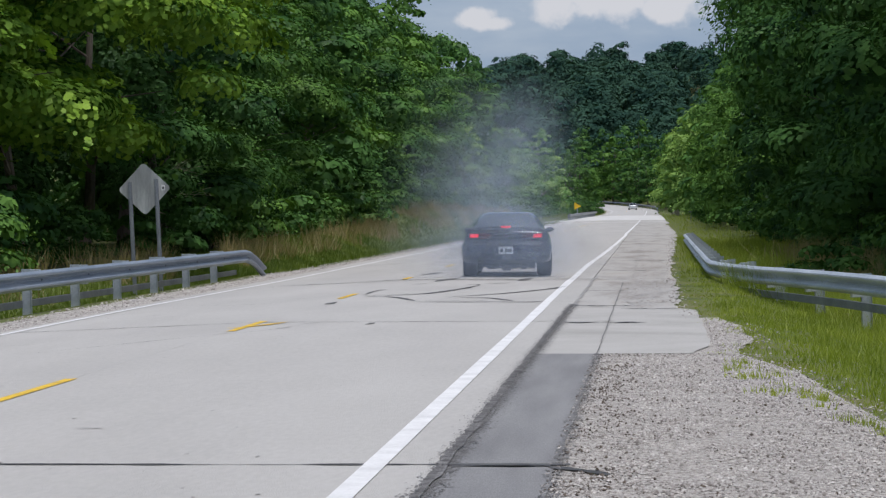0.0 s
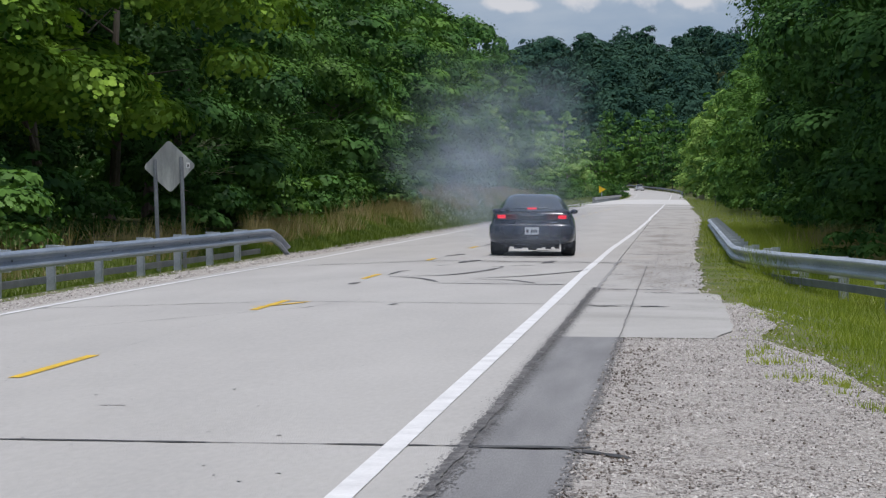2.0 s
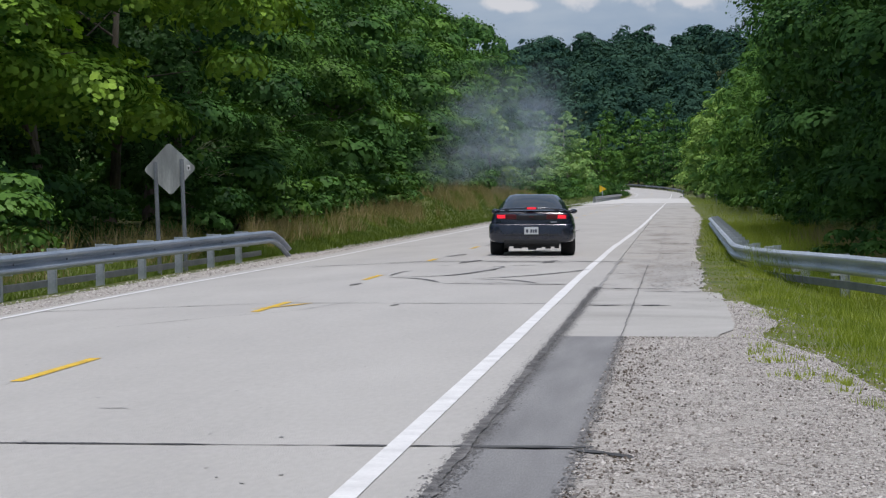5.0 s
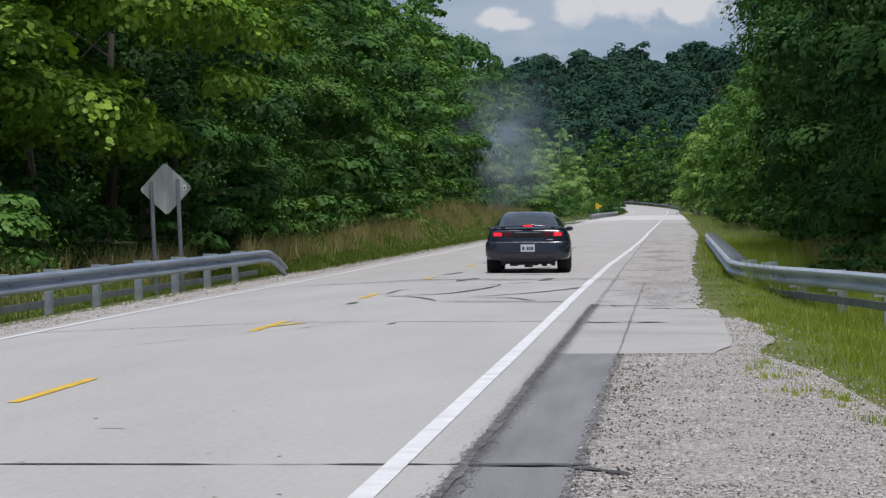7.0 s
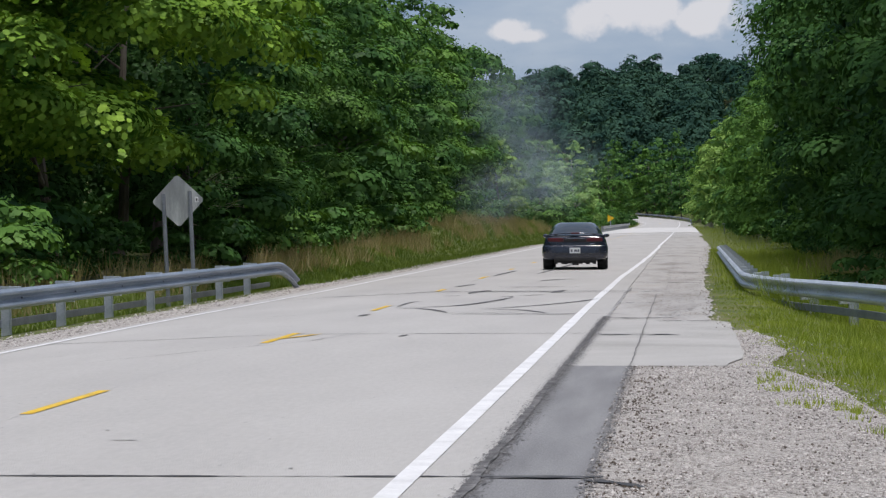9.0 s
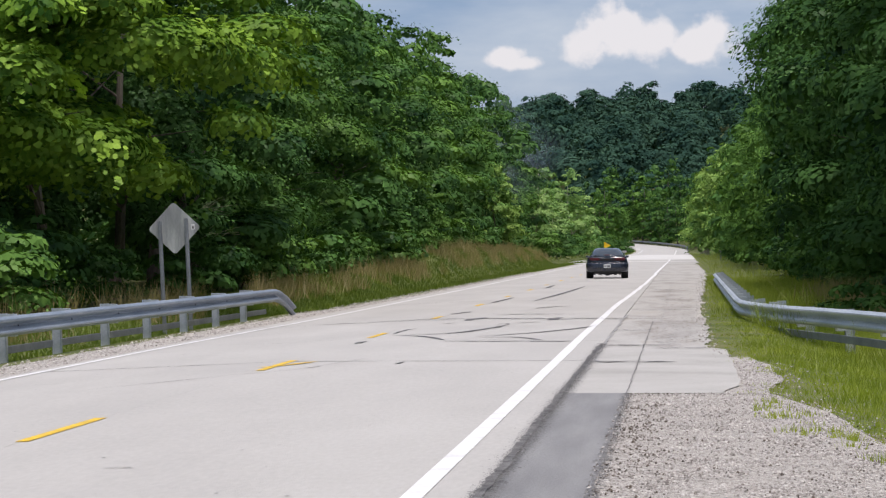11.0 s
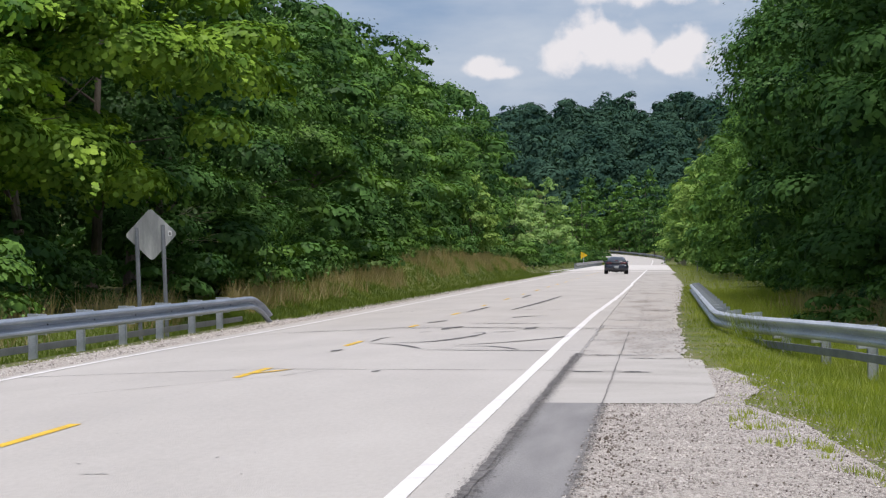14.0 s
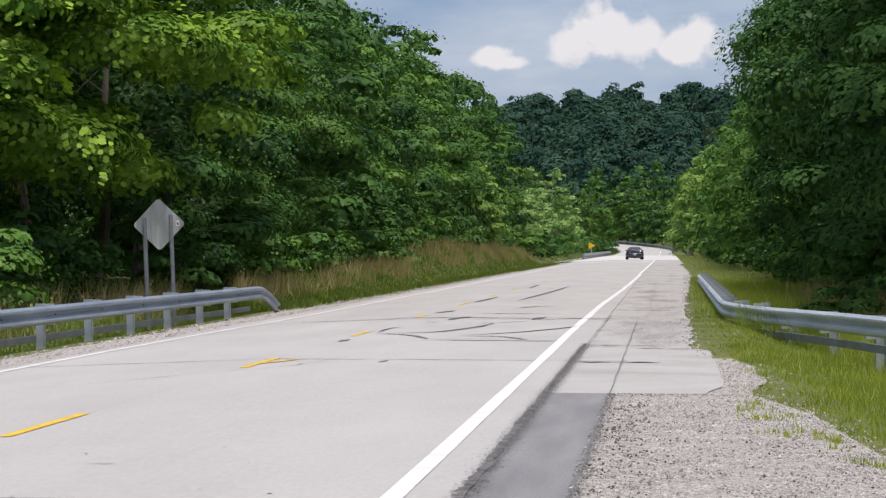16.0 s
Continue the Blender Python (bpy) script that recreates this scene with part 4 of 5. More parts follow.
for x, y, size in ((-13.4, 470, 0.8), (-13.2, 530, 1.1), (-14.2, 566, 0.9)):
    put(far_trees[1], x, y, size, rr.uniform(0, 360), group="trees by the far road")
y = 266.0
while y < 610:
    put(far_trees[k % 2], -20.5 + rr.uniform(-2, 1.5) + bend(y), y, rr.uniform(0.75, 1.0), rr.uniform(0, 360), group="trees by the far road")
    k += 1
    y += rr.uniform(18, 28)
put(far_trees[1], -9.2, 705, 1.3, 40, group="trees behind the bend")
put(far_trees[0], -5.0, 690, 1.1, 140, group="trees behind the bend")
# right side
y = 60.0
while y < 560:
    # leaf greens step from dark to bright here, standing in for shade then sun
    protos = fine_trees if y < 84 else near_trees[:2] if y < 135 else (mid_trees[1:] if y < 170 else mid_trees[2:] if y < 300 else (bright_trees if k % 4 else far_trees))
    x = 9.0 + rr.uniform(-0.5, 0.7) - 1.2 * smooth(110, 200, y) + (1.6 if 330 < y < 480 else 0)
    s = (1.32 - 0.28 * smooth(115, 165, y)) * rr.uniform(0.92, 1.08) if y < 300 else 1.15 * rr.uniform(0.88, 1.1)
    put(protos[k % len(protos)], x, y, s, rr.uniform(0, 360), group="right forest edge")
    k += 1
    y += rr.uniform(6, 8) * (1 + 0.5 * smooth(110, 160, y) + 0.6 * smooth(200, 400, y))
for x, y, size in ((6.6, 398, 1.4), (6.2, 432, 1.42), (6.6, 470, 1.5), (6.4, 505, 1.3)):
    put(bright_trees[k % 2], x, y, size, rr.uniform(0, 360), group="right forest edge")
    k += 1
for y in (505, 528, 552):
    put(bare_tree, 4.2 + rr.uniform(-0.3, 0.6), y, 1.15, rr.uniform(0, 360), group="right forest edge")
# trees behind the far rail
for i in range(16):
    y = 600 + 11 * i
    put(far_trees[i % 2], 7.5 + rr.uniform(-1.5, 2) + bend(y), y, 1.1 * rr.uniform(0.85, 1.15), rr.uniform(0, 360), group="trees behind the bend")
    put(far_trees[(i + 1) % 2], 15 + rr.uniform(-1.5, 2) + bend(y), y + 5, 1.3 * rr.uniform(0.85, 1.15), rr.uniform(0, 360), group="trees behind the bend")
# shrubs along both edges
y = 58.0
while y < 250:
    # only dark-leaved shrubs near the big tree: its shade is put into their colour
    put(shrubs[1 if 58 < y < 90 else k % 2], -14.3 + rr.uniform(-0.7, 0.5) - (1.2 if 62 < y < 82 else 0.0), y, rr.uniform(0.7, 1.25), rr.uniform(0, 360), group="shrubs on the bank")
    k += 1
    y += rr.uniform(3.6, 5.4)
y = 266.0
while y < 590:
    put(shrubs[k % 2], -12.6 + rr.uniform(-0.9, 0.3) + bend(y), y, rr.uniform(0.9, 1.5), rr.uniform(0, 360), group="shrubs by the far road")
    k += 1
    y += rr.uniform(18, 28)
y = 46.0
while y < 420:
    put(shrubs[k % 2], 6.3 + rr.uniform(-0.6, 0.8), y, rr.uniform(0.6, 1.2) * (1 + 0.5 * smooth(140, 220, y)), rr.uniform(0, 360), group="shrubs by the verge")
    k += 1
    y += rr.uniform(4.2, 6.5) * (1 + 2.2 * smooth(140, 220, y))
put(shrubs[0], 3.7, 60, 0.5, 10)
put(shrubs[1], -11.4, 540, 1.5, 20)
put(shrubs[1], -11.6, 556, 1.4, 80)


def dead_branches():
    rng = np.random.default_rng(21)
    bm = bmesh.new()
    for k in range(9):
        p = Vector((0, 0, 0.25 * k))
        pts = [p]
        for i in range(5):
            p = p + Vector((0.42 + 0.1 * rng.normal(), 0.1 * rng.normal(), 0.10 + 0.16 * rng.normal()))
            pts.append(p)
        tube(bm, pts, [0.022, 0.018, 0.014, 0.010, 0.007, 0.003], 5)
        q = pts[2] + Vector((0.4, 0.05, 0.35))
        tube(bm, [pts[2], q, q + Vector((0.3, 0, 0.12))], [0.010, 0.007, 0.003], 5)
    ob = part("dead_branch", bm, PALE_BARK)
    ob.matrix_basis = pose(-14.9, 86, 1.6) @ Matrix.Diagonal((0.75, 0.75, 0.6, 1))
    tagged(ob, "bare pale branches sticking out of the forest edge", "branch")


dead_branches()


def build_hill_woods():
    rng = np.random.default_rng(9)
    Ps, Os, Us, sizes = [], [], [], []
    for i in range(300):
        x, y = rng.uniform(-58, 24), rng.uniform(700, 985)
        if abs(x - bend(y) - CROWN) < 13:
            continue
        h, r = rng.uniform(9, 17), rng.uniform(3.5, 7.2)
        z = land(x, y)
        lob = [(0, 0, h * 0.5, r, r, h * 0.4)]
        for a in range(7):
            w, f = rng.uniform(0, math.tau), rng.uniform(0.3, 0.9)
            q = r * rng.uniform(0.32, 0.5)
            reach = r * (1.0 - 0.6 * max(0.0, f - 0.45))
            lob.append((0.72 * reach * math.cos(w), 0.72 * reach * math.sin(w), h * f, q, q, q * 0.7))
        P, O, U = spray_points(rng, lob, 26, 10, 1.0, 0.12, facing=0.8)
        M, W = mass_points(rng, lob, 0.9, 1.35, 0.82, 0.12)
        P, O, U = np.concatenate([P, M]), np.concatenate([O, rng.normal(0, 1, M.shape)]), np.concatenate([U, W])
        sizes.append(np.concatenate([0.72 * (0.6 + 0.8 * rng.random(260)), 1.25 * (0.7 + 0.6 * rng.random(len(M)))]))
        Ps.append(P + (x, y, z))
        Os.append(O)
        Us.append(U)
    P, O, U = np.concatenate(Ps), np.concatenate(Os), np.concatenate(Us)
    me = leaves_mesh("hill_woods", P, O, U, np.concatenate(sizes), rng, droop=0.0, jitter=0.1, hug=0.8)
    me.materials.append(LEAF_HAZED)
    tagged(new("hill_woods", me), "wooded hillside in the distance, haze put into its dark green", "woods", kind="stuff")


build_hill_woods()


def deep_woods(x0, x1, y0, y1, height, count, seed, label, leaf=1.3):
    """Leafy masses from the ground to the treetops, added as a screen against light behind or beside the forest edge.
    """
    rng = np.random.default_rng(seed)
    xy = np.column_stack([rng.uniform(x0, x1, count), rng.uniform(y0, y1, count)])
    top = np.array([height * (0.86 + 0.22 * noise.noise((x * 0.12, y * 0.12, seed))) for x, y in xy])
    z = np.array([land(x, y) for x, y in xy]) + top * rng.random(count) ** 0.85
    P = np.column_stack([xy, z])
    up = rng.normal(0, 0.5, P.shape) + (0, 0, 0.8)
    me = leaves_mesh("deep_woods", P, rng.normal(0, 1, P.shape), up, leaf * (0.6 + 0.7 * rng.random(count)), rng)
    me.materials.append(LEAF_DARK)
    tagged(new("deep_woods", me), label, "woods", kind="stuff")


# these fill the gaps and block back light, so the edge trees look deeper
deep_woods(-33, -21, 92, 300, 15.0, 36000, 31, "dense dark forest behind the left trees, blocking light from behind", 0.75)
deep_woods(14.5, 24, 50, 330, 15, 26000, 32, "dense dark forest behind the right trees, blocking light from behind", 0.7)


# out of view: added to keep bright sky out of the car's reflections
deep_woods(-36, -16, -110, 38, 14.0, 6000, 33, "unseen leaf masses beside the camera, added to darken reflections")
deep_woods(9, 28, -110, 34, 14.0, 6000, 34, "unseen leaf masses beside the camera, added to darken reflections")


# ---- grass and stones ----
def blades(name, xy, heights, width, material, label, category="grass", lean=0.35, seed=1):
    rng = np.random.default_rng(seed)
    n = len(xy)
    z = np.array([land(float(x), float(y)) for x, y in xy]) - 0.045
    base = np.column_stack([xy, z])
    a = rng.random(n) * math.tau
    w = width * (0.6 + 0.8 * rng.random(n))
    s = np.column_stack([np.cos(a), 0.3 * np.sin(a), np.zeros(n)]) * w[:, None]
    t = rng.normal(0, lean, (n, 2)) * heights[:, None]
    tip = base + np.column_stack([t, heights])
    V = np.stack([base - s, base + s, tip], axis=1)
    me = bpy.data.meshes.new(name)
    me.vertices.add(3 * n)
    me.vertices.foreach_set("co", V.reshape(-1))
    me.loops.add(3 * n)
    me.loops.foreach_set("vertex_index", np.arange(3 * n, dtype=np.int32))
    me.polygons.add(n)
    me.polygons.foreach_set("loop_start", np.arange(0, 3 * n, 3, dtype=np.int32))
    me.polygons.foreach_set("loop_total", np.full(n, 3, dtype=np.int32))
    me.update(calc_edges=True)
    me.materials.append(material)
    return tagged(new(name, me), label, category, kind="stuff")


def build_grass():
    rng = np.random.default_rng(4)
    pts, hs = [], []
    def field(n, x0, x1, y0, y1, h0, h1, power=1.0, edge=True):
        x = rng.uniform(x0, x1, n)
        y = y0 + (y1 - y0) * rng.random(n) ** power
        h = rng.uniform(h0, h1, n)
        for i in range(n):
            d = 1.0
            if edge:
                e = gravel_edge(float(y[i]))
                d = x[i] - e
                if d < 0.42 * (noise.noise((x[i] * 2.2, y[i] * 0.8, 0)) + 0.1) + 0.15 * noise.noise((x[i] * 7.0, y[i] * 3.0, 5)):
                    continue
            tuft = 0.7 + 0.6 * noise.noise((float(x[i]) * 1.3, float(y[i]) * 0.8, 4.0))
            pts.append((x[i], y[i]))
            # shorter here so that the lower rail shows from the camera
            rail_clear = 0.6 if edge and 44 < y[i] < 61 and x[i] < 3.2 else 1.0
            hs.append(h[i] * min(1.15, 0.22 + 0.42 * max(0, d)) * tuft * rail_clear)
    field(74000, 0.4, 6.5, 16, 62, 0.10, 0.30)
    field(36000, 0.6, 8.0, 60, 140, 0.25, 0.55)
    field(12000, 1.0, 8.0, 140, 560, 0.3, 0.6, 1.5)
    # tufts and weeds that stand in the edge of the gravel
    for i in range(46):
        ty = rng.uniform(16, 27.5)
        tx = gravel_edge(float(ty)) - 0.42 * rng.random() ** 1.5
        r = rng.uniform(0.02, 0.08)
        for j in range(int(rng.uniform(14, 50))):
            pts.append((tx + rng.normal(0, r), ty + rng.normal(0, r * 1.5)))
            hs.append(rng.uniform(0.03, 0.12))
    blades("grass", np.array(pts), np.array(hs), 0.0065, GRASS, "tall green roadside grass with seed heads", seed=2)
    pts.clear(), hs.clear()
    for i in range(1500):
        y = rng.uniform(37, 56)
        x = 1.6 + 2.0 * smooth(56, 40, y) + abs(rng.normal(0, 0.4)) - 0.25
        pts.append((x, y))
        hs.append(rng.uniform(0.35, 0.8))
    blades("grass_stalks", np.array(pts), np.array(hs), 0.005, GRASS, "tall grass stalks in front of the guard rail", seed=8)
    pts.clear(), hs.clear()
    field(26000, -13.8, -10.6, 38, 110, 0.15, 0.4, edge=False)
    field(60000, -12.6, -9.55, 74, 260, 0.2, 0.45, edge=False)
    field(20000, -14.5, -12.4, 72, 260, 0.2, 0.5, edge=False)
    field(9000, -13.5, -9.6, 260, 600, 0.2, 0.5, edge=False)
    blades("grass", np.array(pts), np.array(hs), 0.018, VERGE, "green verge grass below the wooded bank", seed=3)
    pts.clear(), hs.clear()
    for i in range(17000):
        y = 50 + 210 * rng.random()
        x = -11.8 - 1.8 * rng.random()
        if noise.noise((x * 0.5, y * 0.11, 8.0)) < -0.02:
            continue
        pts.append((x, y))
        hs.append(rng.uniform(0.35, 0.95))
    blades("dry_grass", np.array(pts), np.array(hs), 0.010, STRAW, "tall dry tan grass on the bank", seed=5)
    pts.clear(), hs.clear()
    for i in range(2600):
        y = rng.uniform(62, 92)
        x = rng.normal(5.0, 0.6)
        pts.append((x, y))
        hs.append(rng.uniform(0.5, 1.0))
    blades("dry_grass", np.array(pts), np.array(hs), 0.010, STRAW, "patch of dry tan grass in the verge", seed=6)


build_grass()


def build_stones():
    rng = np.random.default_rng(6)
    vs, fs = [], []
    octa = [(1, 0, 0), (0, 1, 0), (-1, 0, 0), (0, -1, 0), (0, 0, 0.8), (0, 0, -0.6)]
    faces = [(0, 1, 4), (1, 2, 4), (2, 3, 4), (3, 0, 4), (1, 0, 5), (2, 1, 5), (3, 2, 5), (0, 3, 5)]
    dark_vs, dark_fs = [], []
    def stone(x, y, z, r, vs=vs, fs=fs):
        a = rng.random() * math.tau
        ca, sa = math.cos(a), math.sin(a)
        sx, sy, sz = r * rng.uniform(0.7, 1.25), r * rng.uniform(0.7, 1.25), r * rng.uniform(0.7, 1.2)
        b = len(vs)
        for p in octa:
            j = rng.uniform(0.75, 1.25)
            px, py = p[0] * sx * j, p[1] * sy * j
            vs.append((x + ca * px - sa * py, y + sa * px + ca * py, z + p[2] * sz))
        fs.extend((b + f[0], b + f[1], b + f[2]) for f in faces)
    for i in range(44000):
        y = 13 + 24 * rng.random() ** 1.25
        x = rng.uniform(-0.62, 2.0)
        e = gravel_edge(y) + 0.3 * abs(rng.normal())
        if x > e or (y > 29.0 and x < 0.62):
            continue
        if noise.noise((x * 3.0, y * 2.0, 3.0)) + 0.5 < rng.random() * 0.7:
            continue
        r = 0.005 + 0.010 * rng.random() ** 1.8
        if rng.random() < 0.04 + 0.45 * math.exp(-((x + 0.42) / 0.22) ** 2) * (0.6 + noise.noise((x * 2, y * 0.7, 6.0))):
            stone(x, y, land(x, y) - 0.006, r, dark_vs, dark_fs)
        else:
            stone(x, y, land(x, y) - 0.008, r)
    for i in range(5200):
        y = 32 + 150 * rng.random() ** 1.3
        x = rng.uniform(-9.85, -8.75)
        stone(x, y, road_z(x, y) - 0.005, 0.007 + 0.02 * rng.random() ** 2)
    for i in range(700):
        y = 38 + 110 * rng.random() ** 1.3
        x = gravel_edge(y) - 0.08 + rng.normal(0, 0.08)
        stone(x, y, road_z(min(x, 1.0), y) - 0.005, 0.006 + 0.016 * rng.random() ** 2)
    ob = link("gravel", vs, fs, STONE)
    tagged(ob, "loose pale gravel stones on the shoulders", "gravel", kind="stuff")
    ob = link("dark_gravel", dark_vs, dark_fs, DARK_STONE)
    tagged(ob, "dark brown stones and dirt crumbs in the gravel", "gravel", kind="stuff")


build_stones()


# ---- vehicles ----
# blue in this black stands in for sky reflection and smoke haze
PAINT = mat("black_paint", [(0.011, 0.015, 0.029), (0.017, 0.022, 0.038)], 2, 0.14, spec=0.5, coat=0.6)
PAINT.node_tree.nodes["Principled BSDF"].inputs["Coat Roughness"].default_value = 0.22
SILVER = mat("silver_paint", [(0.55, 0.56, 0.58), (0.66, 0.67, 0.69)], 2, 0.3, metal=0.5, coat=0.5)
BLACK_TRIM = mat("black_trim", [(0.012, 0.012, 0.013), (0.022, 0.022, 0.024)], 6, 0.6)
TYRE = mat("tyre_rubber", [(0.014, 0.014, 0.015), (0.03, 0.03, 0.031)], 8, 0.85, bump=0.2)
TINTED = mat("tinted_glass", [(0.012, 0.015, 0.02), (0.016, 0.02, 0.026)], 1, 0.06, spec=0.7, coat=0.3)
CHROME = mat("chrome", [(0.6, 0.62, 0.65), (0.72, 0.74, 0.76)], 4, 0.15, metal=1.0)
RIM = mat("alloy_rim", [(0.40, 0.41, 0.42), (0.55, 0.56, 0.57)], 5, 0.35, metal=0.9)
RED_LENS = mat("red_lens", [(0.060, 0.006, 0.009), (0.10, 0.010, 0.014)], 8, 0.35, coat=0.1)
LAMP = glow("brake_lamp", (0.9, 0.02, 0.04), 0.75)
PLATE = mat("plate_white", [(0.60, 0.63, 0.64), (0.72, 0.74, 0.75)], 8, 0.5)
PLATE_INK = mat("plate_print", [(0.03, 0.04, 0.07), (0.06, 0.07, 0.10)], 8, 0.6)


def loft(bm, sections):
    """Skin over open half-outlines, mirrored about x = 0. sections: lists of (x, y, z) from the underside's middle to the top's middle."""
    rings = []
    for sec in sections:
        right = [bm.verts.new(p) for p in sec]
        left = [bm.verts.new((-x, y, z)) for x, y, z in sec[-2:0:-1]]
        rings.append(right + left)
    n = len(rings[0])
    for a, b in zip(rings, rings[1:]):
        for k in range(n):
            bm.faces.new((a[k], a[(k + 1) % n], b[(k + 1) % n], b[k]))
    bm.faces.new(rings[0][::-1])
    bm.faces.new(rings[-1])
    bmesh.ops.recalc_face_normals(bm, faces=bm.faces)


def wheel_parts(car, x, y, r, width):
    side = 1 if x > 0 else -1
    bm = bmesh.new()
    prof = [(-0.5, 0.66), (-0.5, 0.90), (-0.42, 0.985), (-0.2, 1.0), (0.2, 1.0), (0.42, 0.985), (0.5, 0.90), (0.5, 0.66)]
    seg = 28
    rings = [[bm.verts.new((a * width, b * r * math.cos(k * math.tau / seg), b * r * math.sin(k * math.tau / seg))) for k in range(seg)] for a, b in prof]
    for p, q in zip(rings, rings[1:] + rings[:1]):
        for k in range(seg):
            bm.faces.new((p[k], p[(k + 1) % seg], q[(k + 1) % seg], q[k]))
    bmesh.ops.recalc_face_normals(bm, faces=bm.faces)
    wheel = part("wheel", bm, TYRE, car, "black road tyre on an alloy rim", True)
    wheel.matrix_basis = pose(x, y, r)
    bm = bmesh.new()
    bmesh.ops.create_cone(bm, cap_ends=True, segments=24, radius1=0.66 * r, radius2=0.62 * r, depth=width * 0.5, matrix=pose(0, 0, 0, 0, 90, 0))
    for k in range(5):
        vs = box(bm, side * width * 0.25 - 0.01, -0.035, 0.05, side * width * 0.25 + 0.03, 0.035, 0.6 * r)
        bmesh.ops.rotate(bm, verts=vs, cent=(0, 0, 0), matrix=Matrix.Rotation(k * math.tau / 5, 3, "X"))
    part("rim", bm, RIM, wheel, "five-spoke alloy rim")
    return wheel


def cabin(car, paint, z_base, z_top, base, roof, glass_z):
    """Roof and glass over a deck. base, roof: half width, rear y, front y."""
    n, levels = 36, 9
    rings = []
    for i in range(levels):
        f = i / (levels - 1)
        z = z_base + (z_top - z_base) * (1 - (1 - f) ** 1.35)
        g = f ** 1.25
        hw, y0, y1 = (base[k] + (roof[k] - base[k]) * (g if k == 0 else f) for k in range(3))
        if f == 1:
            hw *= 0.86
        ring = []
        for k in range(n):
            a = k * math.tau / n
            c, s = math.cos(a), math.sin(a)
            p = 3.2
            rad = (abs(c) ** p + abs(s) ** p) ** (-1 / p)
            ring.append(Vector((hw * rad * c, (y0 + y1) / 2 + (y1 - y0) / 2 * rad * s, z)))
        rings.append(ring)
    groups = {"roof": [], "rear_window": [], "windscreen": [], "side_window": []}
    for i in range(levels - 1):
        zc = (rings[i][0].z + rings[i + 1][0].z) / 2
        for k in range(n):
            quad = [rings[i][k], rings[i][(k + 1) % n], rings[i + 1][(k + 1) % n], rings[i + 1][k]]
            a = (k + 0.5) / n * 360
            key = "roof"
            if glass_z[0] < zc < glass_z[1]:
                if 222 < a < 318:
                    key = "rear_window"
                elif 42 < a < 138:
                    key = "windscreen"
                elif a < 34 or 338 < a or 146 < a < 202:
                    key = "side_window"
            groups[key].append(quad)
    groups["roof"].append(rings[-1])
    for key, quads in groups.items():
        if not quads:
            continue
        bm = bmesh.new()
        for q in quads:
            bm.faces.new([bm.verts.new(p) for p in q])
        bmesh.ops.remove_doubles(bm, verts=bm.verts, dist=0.0005)
        bmesh.ops.recalc_face_normals(bm, faces=bm.faces)
        part(key, bm, paint if key == "roof" else TINTED, car, "" if key == "roof" else "dark tinted glass", True)


def body_sections(rows, belt=0.82):
    out = []
    for y, w, b, h in rows:
        out.append([(0, y, b), (w * 0.72, y, b), (w * 0.93, y, b + 0.05), (w * 0.99, y, b + 0.14), (w, y, 0.52), (w * 0.985, y, min(0.66, h - 0.08)), (w * 0.955, y, min(0.80, h - 0.05)), (w * 0.90, y, h - 0.025), (w * 0.78, y, h), (w * 0.4, y, h + 0.012), (0, y, h + 0.016)])
    return out


def flip_bulb(lamp, x, y, z, half_w, half_h):
    """A plate, lit red in front and dark red behind; its half turn stands in for switching off."""
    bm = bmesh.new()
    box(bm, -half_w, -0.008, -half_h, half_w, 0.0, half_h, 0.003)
    bulb = part("bulb", bm, LAMP, lamp, "brake bulb plate, glowing red in front and dark red behind")
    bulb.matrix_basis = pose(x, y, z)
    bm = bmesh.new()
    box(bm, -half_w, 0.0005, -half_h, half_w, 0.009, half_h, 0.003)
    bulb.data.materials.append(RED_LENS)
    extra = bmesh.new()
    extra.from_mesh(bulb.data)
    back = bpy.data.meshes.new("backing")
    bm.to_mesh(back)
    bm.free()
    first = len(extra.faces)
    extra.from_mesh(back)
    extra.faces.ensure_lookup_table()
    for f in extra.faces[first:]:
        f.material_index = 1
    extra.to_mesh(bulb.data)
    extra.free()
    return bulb


